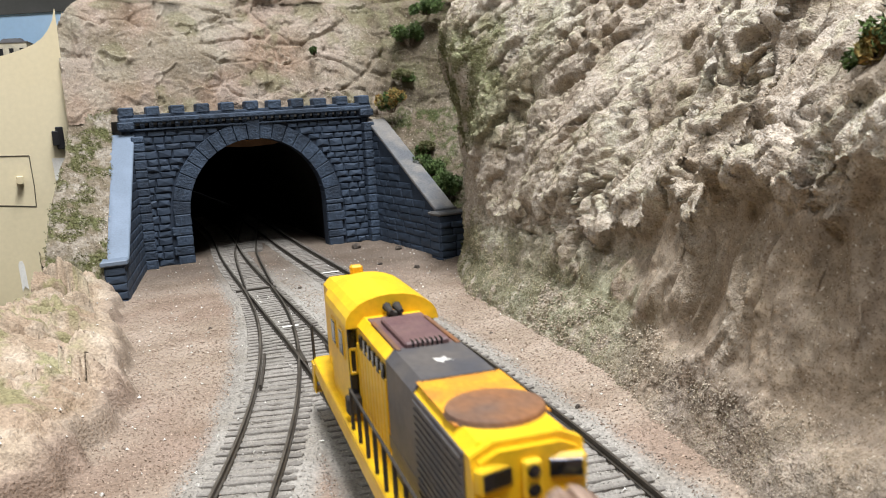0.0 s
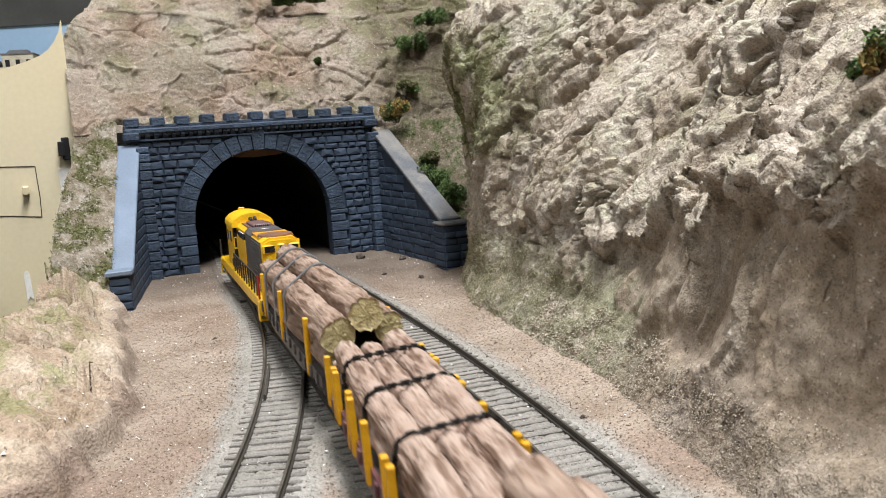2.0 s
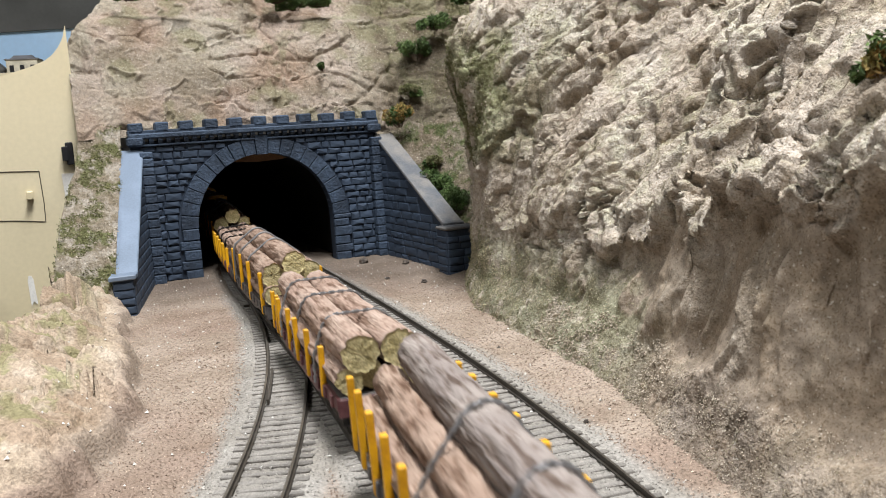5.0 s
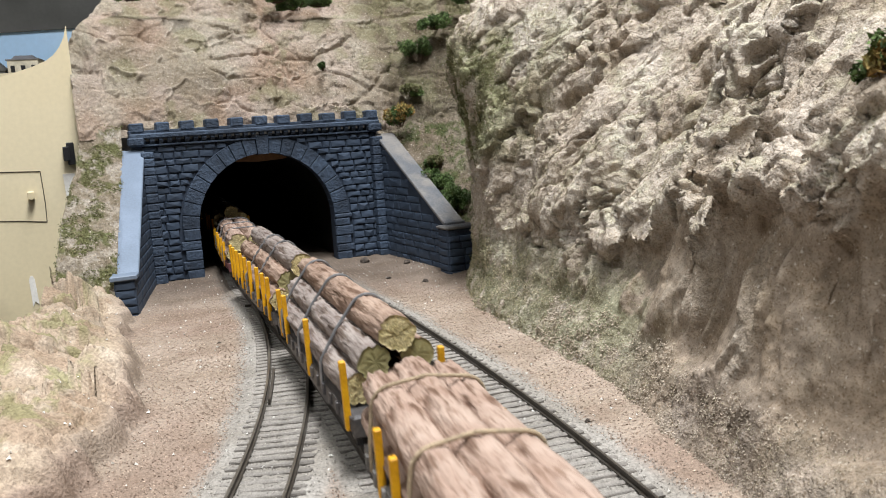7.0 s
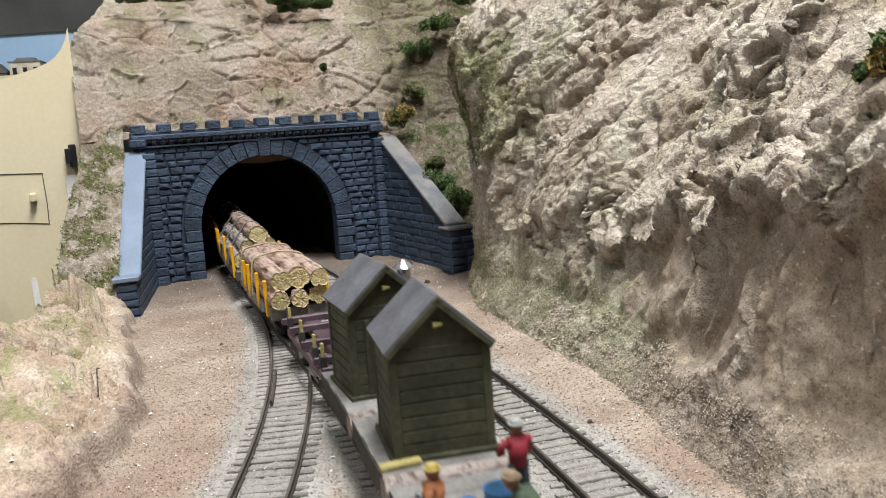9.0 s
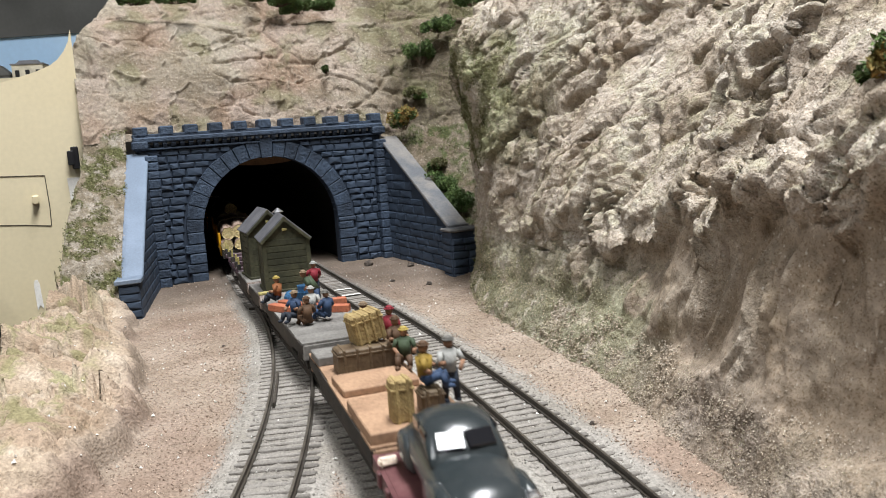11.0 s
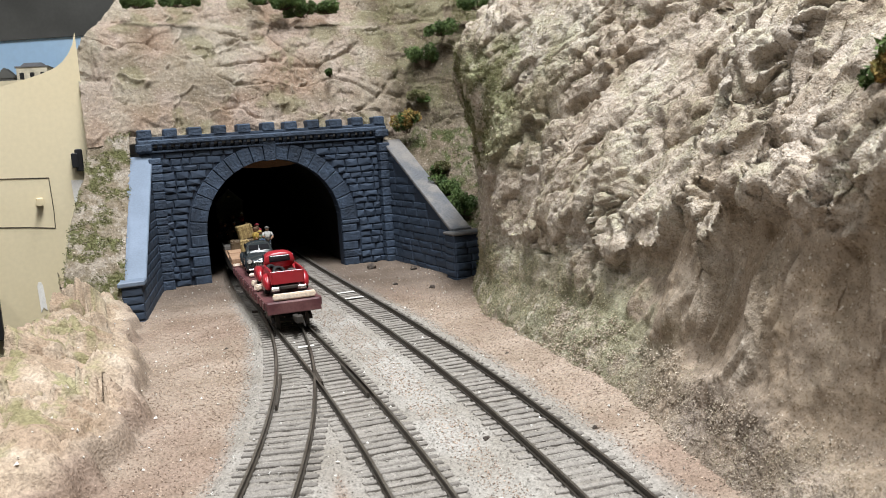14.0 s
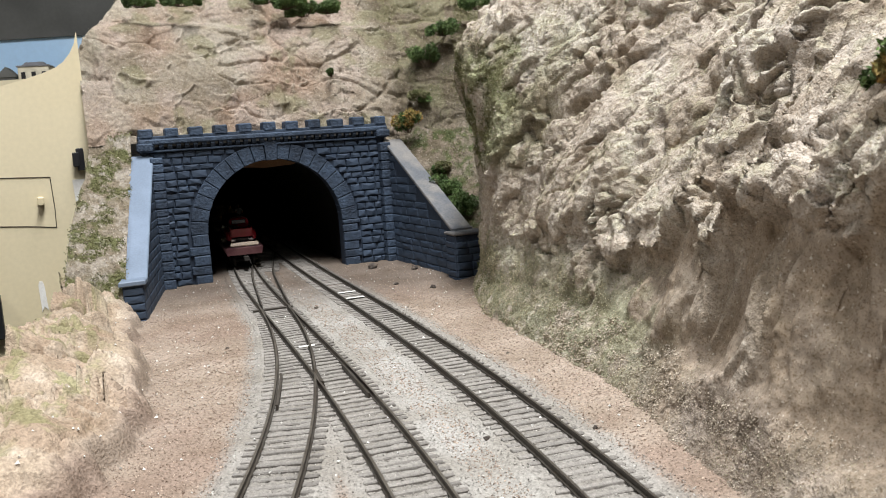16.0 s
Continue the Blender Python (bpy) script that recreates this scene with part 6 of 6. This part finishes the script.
put(beam((26, 20, 2.6), TAN_PLANK, "pinkish tan board laid on the flat car", "board"), CAR_I, -1596, -1, 0, 2)
put(beam((30, 34, 3.4), TAN_PLANK, "tan board platform at the end of the car", "board"), CAR_I, -1635, 0, 0, 0)
put(figure("s", "brown", "brown", "tan", 11), CAR_I, -1552, 6, 0, 20)
put(figure("s", "red", "brown", "red", 12), CAR_I, -1566, 13, 0, 150)
put(figure("s", "green", "brown", "straw", 13, True), CAR_I, -1586, 13, 2.5, 160)
put(figure("s", "brown", "brown", "brown", 14, True), CAR_I, -1578, 12, 5, 200)
put(figure("s", "white", "navy", "grey", 15), CAR_I, -1636, 14, 3.4, 185)
put(figure("s", "yellow", "blue", "brown", 16, True), CAR_I, -1640, 5, 10.4, 250)
put(crate((6.5, 6, 12.5), WICKER, "upright tan wicker hamper", "hamper", 2), CAR_I, -1645, -4.0, 3.4)
put(crate((7, 7, 7), TRUNK, "small dark wooden box under a seated figurine", "box", 2), CAR_I, -1641, 6, 3.4)


def wheel_on(top, x, y, r, w=3.0, rim=CHROME):
    bm = bmesh.new()
    rod(bm, (x - w / 2, y, r), (x + w / 2, y, r), r, seg=22)
    bmesh.ops.bevel(bm, geom=[e for e in bm.edges if len(e.link_faces) == 2 and e.calc_face_angle(0) > 1], offset=.5, segments=2, affect="EDGES")
    wh = link("wheel", bm, TYRE, top)
    bm = bmesh.new()
    sx = 1 if x > 0 else -1
    rod(bm, (x + sx * (w / 2 - .3), y, r), (x + sx * (w / 2 + .25), y, r), r * .55, r * .42, 16)
    link("hub_cap", bm, rim, wh)


def loft(bm, sections):
    """Join closed rings of (x, y, z) points."""
    rings = [[bm.verts.new(p) for p in s] for s in sections]
    n = len(rings[0])
    for a, b in zip(rings, rings[1:]):
        for i in range(n):
            bm.faces.new((a[i], a[(i + 1) % n], b[(i + 1) % n], b[i]))
    bm.faces.new(rings[0][::-1])
    bm.faces.new(rings[-1])


def ring(y, w, z0, z1, crown=0.75, n=16, power=3.2):
    """A rounded-box section across the car at y."""
    pts = []
    for i in range(n):
        a = 2 * math.pi * i / n
        c, s = math.cos(a), math.sin(a)
        e = 2 / power
        x = w * math.copysign(abs(c) ** e, c)
        z = (z0 + z1) / 2 + (z1 - z0) / 2 * math.copysign(abs(s) ** e, s)
        if s > 0:
            x *= 1 - (1 - crown) * s * s
        pts.append((x, y, z))
    return pts


def sedan():
    """A rounded late-forties sedan; its nose points to -y."""
    top = empty("sedan", Matrix(), "black rounded vintage sedan with chrome grille", "car")
    bm = bmesh.new()
    loft(bm, [ring(y, w, 2.6, z, .8) for y, w, z in ((-29, 6.2, 9.5), (-27, 8.6, 11.4), (-22, 9.6, 12.6), (-10, 10.2, 13.2), (4, 10.4, 13.2), (16, 10.2, 12.4), (24, 9.4, 11), (28.5, 7.6, 8.6))])
    link("body", bm, CARBLACK, top, smooth=True)
    bm = bmesh.new()
    loft(bm, [ring(y, w, 11, z, .72) for y, w, z in ((-11, 9.0, 12.4), (-7.5, 9.1, 15.6), (-3.5, 8.9, 18.6), (3, 8.7, 19.8), (10, 8.3, 18.8), (17, 7.6, 15.6), (22, 6.6, 11.6))])
    cab = link("cabin", bm, CARBLACK, top, smooth=True)
    for sx in (-1, 1):
        bm = bmesh.new()
        box(bm, (0, 0, 0), (6.6, .6, 4.6), .25)
        pane = link("windscreen", bm, GLASS, cab)
        pane.matrix_basis = mpose(sx * 3.5, -7.6, 16.0, -50, 0, sx * 7)
        for y in (-1, 7):
            bm = bmesh.new()
            box(bm, (sx * 8.2, y, 15.8), (.9, 6.4, 3.2), .3)
            link("side_window", bm, GLASS, cab)
        bm = bmesh.new()
        loft(bm, [ring(y, w, 2.4, z, .7) for y, w, z in ((-28, 1.6, 9.2), (-25, 2.4, 11.2), (-18, 2.6, 11.4), (-10, 2.2, 9.4), (-4, 1.2, 7.4))])
        fd = link("front_fender", bm, CARBLACK, top, smooth=True)
        fd.matrix_basis = mpose(sx * 8.8, 0, 0)
        bm = bmesh.new()
        loft(bm, [ring(y, w, 2.4, z, .7) for y, w, z in ((9, 1.2, 7.6), (14, 2.2, 10.2), (21, 2.4, 10.2), (27, 1.4, 7.2))])
        fd = link("rear_fender", bm, CARBLACK, top, smooth=True)
        fd.matrix_basis = mpose(sx * 9.2, 0, 0)
        bm = bmesh.new()
        rod(bm, (sx * 8.8, -28.9, 9.2), (sx * 8.8, -27.6, 9.2), 1.6, 1.8, 16)
        hl = link("headlight", bm, CHROME, top)
        bm = bmesh.new()
        rod(bm, (sx * 8.8, -29.3, 9.2), (sx * 8.8, -28.8, 9.2), 1.25, seg=16)
        link("lens", bm, LENS, hl)
        for y in (-18, 18):
            wheel_on(top, sx * 8.8, y, 4.1)
    bm = bmesh.new()
    box(bm, (0, -29.2, 6.2), (12, 1.2, 4.2), .5)
    gr = link("grille", bm, UNDER, top)
    for i in range(7):
        bm = bmesh.new()
        box(bm, (-4.8 + i * 1.6, -30, 6.2), (.6, .7, 4.0), .15)
        link("grille_bar", bm, CHROME, gr)
    for z, w in ((8.6, 13), (3.8, 20)):
        bm = bmesh.new()
        box(bm, (0, -30, z), (w, 1.3, 1.3), .4)
        link("front_bumper" if z < 5 else "grille_trim", bm, CHROME, top)
    bm = bmesh.new()
    box(bm, (0, 29.4, 4.4), (19, 1.3, 1.6), .4)
    link("rear_bumper", bm, CHROME, top)
    return top


def pickup():
    """A rounded fifties pickup; its tail points to -y."""
    top = empty("pickup", Matrix(), "red vintage step-side pickup with tyres in its bed", "pickup truck")
    bm = bmesh.new()
    box(bm, (0, 0, 4.6), (12, 58, 2), .4)
    link("chassis", bm, UNDER, top)
    bm = bmesh.new()
    loft(bm, [ring(y, w, 4.4, z, .8) for y, w, z in ((2, 9.2, 13.6), (8, 9.4, 13.8), (14, 9.0, 13.6), (20, 8.2, 13.2), (27, 7.4, 12.2), (29.5, 6.4, 10.6))])
    body = link("body", bm, TRUCKRED, top, smooth=True)
    bm = bmesh.new()
    loft(bm, [ring(y, w, 12.4, z, .80) for y, w, z in ((-.6, 8.9, 20.4), (.6, 8.9, 21.6), (6, 8.9, 22.2), (11, 8.6, 21.2), (14.5, 8.0, 14))])
    cab = link("cab", bm, TRUCKRED, top, smooth=True)
    bm = bmesh.new()
    box(bm, (0, -.75, 17.9), (12.2, .6, 4.0), .5)
    link("rear_window", bm, GLASS, cab)
    for sx in (-1, 1):
        bm = bmesh.new()
        box(bm, (sx * 8.55, 6, 17.6), (.6, 8, 4.2), .4)
        link("side_window", bm, GLASS, cab)
        bm = bmesh.new()
        box(bm, (sx * 9.1, -14.4, 10.4), (.9, 27.6, 7.4), .25)
        link("bed_side", bm, TRUCKRED, top)
        bm = bmesh.new()
        rod(bm, (sx * 9.1, -28, 14.2), (sx * 9.1, -.8, 14.2), .7, seg=10)
        link("bed_rail", bm, TRUCKRED, top)
        for y, ys in ((-17, ((-25, 1.0, 6.4), (-22.5, 2.4, 10.6), (-17, 2.7, 12.2), (-11.5, 2.4, 10.6), (-8.5, 1.0, 6))), (17.5, ((8, 1.2, 6), (12, 2.4, 10.4), (18, 2.8, 12), (24, 2.6, 11.4), (28.5, 1.8, 8.6)))):
            bm = bmesh.new()
            loft(bm, [ring(a, w, 3.4, z, .65) for a, w, z in ys])
            fd = link("fender", bm, TRUCKRED, top, smooth=True)
            fd.matrix_basis = mpose(sx * 10.6, 0, 0)
            wheel_on(top, sx * 10.9, y, 4.4, 3.2)
        bm = bmesh.new()
        box(bm, (sx * 10.4, -3.5, 4.8), (3, 12, .9), .3)
        link("running_board", bm, UNDER, top)
        bm = bmesh.new()
        box(bm, (sx * 7.6, -29.9, 4.2), (4.6, 1.3, 2.4), .4)
        link("rear_bumper", bm, CHROME, top)
        bm = bmesh.new()
        rod(bm, (sx * 8, 30.4, 9.6), (sx * 8, 28.6, 9.6), 1.4, 1.6, 14)
        link("headlight", bm, CHROME, top)
    bm = bmesh.new()
    box(bm, (0, -28.4, 10.4), (17.4, .9, 7.4), .25)
    link("tailgate", bm, TRUCKRED, top)
    bm = bmesh.new()
    box(bm, (0, -14.4, 7.2), (17.4, 27.4, .8), .1)
    link("bed_floor", bm, TRUCKRED, top)
    bm = bmesh.new()
    box(bm, (0, 30.6, 8), (11, .9, 4.2), .4)
    link("grille", bm, CHROME, top)
    return top


put(sedan(), CAR_J, -1701, 0, 0, -2)
PK = put(pickup(), CAR_J, -1792, 0.5, 0, -1)


def tyre_thing(r, w, label, mat=TYRE):
    bm = bmesh.new()
    n, k = 24, 10
    vs = [[bm.verts.new(((r + w * .5 * math.cos(2 * math.pi * j / k)) * math.cos(2 * math.pi * i / n), (r + w * .5 * math.cos(2 * math.pi * j / k)) * math.sin(2 * math.pi * i / n), w * .6 * math.sin(2 * math.pi * j / k))) for j in range(k)] for i in range(n)]
    for i in range(n):
        for j in range(k):
            bm.faces.new((vs[i][j], vs[(i + 1) % n][j], vs[(i + 1) % n][(j + 1) % k], vs[i][(j + 1) % k]))
    return tagged(link("spare_tyre", bm, mat, smooth=True), label, "tyre", "spare tyres")


put(tyre_thing(3.0, 2.2, "black spare tyre leaning in the pickup bed"), CAR_J, -1801, -5.6, 12.4, 20, 50, 20)
put(tyre_thing(3.0, 2.2, "black spare tyre leaning in the pickup bed"), CAR_J, -1806, -2.4, 11.6, 10, 55, 10)
bm = bmesh.new()
box(bm, (0, 0, 2), (6.4, 5.4, 3.4), .5)
put(tagged(link("toolbox", bm, FIGURE["orange"]), "small orange toolbox in the pickup bed", "toolbox"), CAR_J, -1814, -1.5, 7.8, 15)
bm = bmesh.new()
box(bm, (0, 0, 2), (5.6, 7, 4), .6)
box(bm, (0, 0, 4.6), (3.4, 4.8, 1.8), .5)
put(tagged(link("engine_block", bm, STEEL), "grey engine block in the pickup bed", "engine"), CAR_J, -1808, 4.8, 7.8, 25)


def chock(size, s, x, rz, label="pale balsa wood wheel chock on the maroon car"):
    bm = bmesh.new()
    vs = box(bm, (0, 0, size[2] / 2), size, size[2] * .22, seg=2)
    for v in vs:
        v.co += Vector((random.uniform(-.2, .2), random.uniform(-.2, .2), random.uniform(-.15, .15)))
    put(tagged(link("wheel_chock", bm, BALSA), label, "chock", "wheel chocks"), CAR_J, s, x, 0, rz)


chock((24, 3.4, 3.2), -1832, 1.0, 0, "long pale balsa strip across the car end")
chock((6.5, 4.6, 3.4), -1791, -12.3, 30)
chock((5, 5, 3.2), -1773, -12.4, 10)
chock((13, 3, 2.2), -1735, -5, 0, "pale balsa strip before the sedan")
chock((5, 2.4, 2), -1677, -13, 10)
chock((10, 3, 2.2), -1736, 8, 0, "pale balsa strip before the sedan")


# ---- loose rocks and bushes ----
DARKROCK = material("dark_rock", (0.055, 0.045, 0.038), 0.9, second=(0.10, 0.08, 0.065), scale=200, bump=0.5)
LEAF = material("leaf_green", (0.065, 0.105, 0.035), 0.8, second=(0.10, 0.15, 0.045), scale=120, fine=900, island=True, spread=0.3, bump=0.2)
LEAF_LIGHT = material("leaf_bright", (0.15, 0.22, 0.05), 0.8, second=(0.22, 0.28, 0.07), scale=120, fine=900, island=True, spread=0.3, bump=0.2)
LEAF_RUST = material("leaf_rust", (0.30, 0.17, 0.05), 0.8, second=(0.22, 0.21, 0.07), scale=200, fine=900, island=True, spread=0.3, bump=0.2)
TWIG = material("twig", (0.10, 0.07, 0.045), 0.9, scale=200)


def rock(x, y, r, z=0.3, seed=0):
    rnd = np.random.RandomState(seed)
    bm = bmesh.new()
    bmesh.ops.create_icosphere(bm, subdivisions=3, radius=1)
    for v in bm.verts:
        k = noise.noise(v.co * 1.4 + Vector((seed * 3.1, 0, 0))) * .45 + noise.noise(v.co * 3.5 + Vector((0, seed, 0))) * .2
        v.co *= r * (1 + k)
        v.co.z *= .75
    ob = link("rock", bm, DARKROCK)
    ob.matrix_basis = mpose(x, y, z + r * .35, 0, 0, seed * 50)
    tagged(ob, "small dark loose rock lying on the ground", "rock", "loose rocks")


ROCKS = ((66, 333, 3.2), (70, 241, 1.6), (11, 281, 1.3), (-36, 603, 1.8), (-9, 582, 2.0), (-60, 690, 4.0), (-24, 670, 2.6), (-85, 534, 1.3), (67, 370, 3.0), (-182, 462, 3.4), (-99, 470, 1.1), (50, 285, 1.0), (-120, 440, 1.0), (28, 392, 1.0))
for i, (x, y, r) in enumerate(ROCKS):
    rock(x, y, r, seed=i)


def bush(x, y, z, size, mats, label, seed, lobes=11, leaves=2400, leaf=1.0):
    """Twigs and a ragged crown of small leaves in uneven lobes."""
    rnd = np.random.RandomState(seed)
    top = empty("bush", mpose(x, y, z), label, "bush", "bushes")
    sx, sy, sz = size
    c = np.stack([rnd.uniform(-.75, .75, lobes) * sx, rnd.uniform(-.6, .6, lobes) * sy, rnd.uniform(.15, .8, lobes) * sz], 1)
    bm = bmesh.new()
    for q in c:
        rod(bm, (q[0] * .2, q[1] * .2, -1.5), tuple(q), .45, .2, 5)
    link("stem", bm, TWIG, top)
    k = rnd.randint(0, lobes, leaves)
    d = rnd.normal(0, 1, (leaves, 3))
    d /= np.linalg.norm(d, axis=1, keepdims=True)
    rad = min(sx, sy, sz * 1.3) * rnd.uniform(.35, .6, lobes)[k] * rnd.uniform(.55, 1.08, leaves)
    p = c[k] + d * rad[:, None]
    p[:, 2] = np.maximum(p[:, 2], -.5)
    verts, faces, idx = [], [], []
    for i in range(leaves):
        a, b = rnd.normal(0, 1, 3), rnd.normal(0, 1, 3)
        a /= np.linalg.norm(a)
        b -= a * (a @ b)
        b /= np.linalg.norm(b)
        l, w = leaf * rnd.uniform(.7, 1.5), leaf * rnd.uniform(.35, .7)
        n = np.cross(a, b) * l * .25
        o = len(verts)
        verts += [p[i] - a * l, p[i] + b * w + n, p[i] + a * l, p[i] - b * w + n]
        faces += [(o, o + 1, o + 2), (o, o + 2, o + 3)]
        idx += [0 if k[i] % 3 else len(mats) - 1] * 2
    ob = raw("foliage", verts, faces, mats, top, smooth=False)
    ob.data.polygons.foreach_set("material_index", idx)
    return top


def on_hill(s, n):
    return from_portal(s, n)


for i, (s, n, z, size, kind) in enumerate((
        (33, 58, 226, (26, 9, 10), 0), (54, 60, 220, (24, 9, 14), 0), (78, 60, 223, (24, 9, 11), 0), (-86, 54, 227, (17, 7, 7), 0), (-52, 54, 228, (18, 7, 7), 0),
        (18, 60, 231, (14, 7, 7), 0), (120, -9, 112, (14, 10, 18), 2), (131, -86, 42, (13, 11, 21), 0), (127, -66, 60, (11, 10, 14), 0), (62, 22, 164, (4, 3, 5), 0),
        (152, 22, 170, (17, 11, 19), 0), (166, 14, 196, (16, 10, 13), 0), (200, 8, 218, (18, 10, 12), 0), (140, 8, 138, (9, 8, 9), 1), (136, -40, 76, (8, 7, 8), 1))):
    x, y = on_hill(s, n - 8 * (z > 150))
    mats = ((LEAF, LEAF), (MOSS, LEAF), (LEAF, LEAF_RUST))[kind]
    bush(x, y, z, size, mats, ("small dark green foliage bush on the hillside", "low olive turf clump in the gully", "green bush with rust-coloured leaves beside the portal")[kind], i, leaf=1.1)
bush(123, 212, 142, (10, 14, 26), (LEAF, LEAF_LIGHT), "bright green foliage clump hanging on the cliff", 40, 9, 1500, 1.3)
bush(119, 212, 112, (8, 10, 14), (LEAF, LEAF_RUST), "rusty green foliage clump hanging on the cliff", 41, 7, 900, 1.2)


# ---- movement ----
def travelled(t):
    """Millimetres that the train has gone since the clip's start: steady, with short surges."""
    def ramp(a, b):
        return min(max((t - a) / (b - a), 0), 1)
    return 138.0 * t + 51 * ramp(1.6, 1.7) + 110 * ramp(4.2, 6.3) + 52 * ramp(8.6, 8.7)


PATH_Y = np.arange(-2600, 3000, 2.0)
PATH_X = TRAIN_LINE(PATH_Y)
PATH_S = np.concatenate([[0], np.cumsum(np.hypot(np.diff(PATH_X), np.diff(PATH_Y)))])
PATH_S = PATH_S - np.interp(200, PATH_Y, PATH_S)
TIMES = sorted({round(i * 0.5, 1) for i in range(33)} | {1.4, 1.6, 1.7, 1.8, 4.2, 6.3, 8.4, 8.6, 8.7, 8.8, 9.2, 11.3})


def on_path(s):
    return float(np.interp(s, PATH_S, PATH_X)), float(np.interp(s, PATH_S, PATH_Y))


def car_pose(centre, reach, t):
    s = centre + travelled(t)
    (x0, y0), (x1, y1) = on_path(s - reach), on_path(s + reach)
    return mpose((x0 + x1) / 2, (y0 + y1) / 2, 4.55, 0, 0, math.degrees(math.atan2(x0 - x1, y1 - y0)))


def motions():
    for thing, centre, reach in ROLLING:
        walk(thing, [(t, car_pose(centre, reach, t)) for t in TIMES])
    for thing, centre, reach, m in LOADS:
        walk(thing, [(t, car_pose(centre, reach, t) @ m) for t in TIMES])


motions()
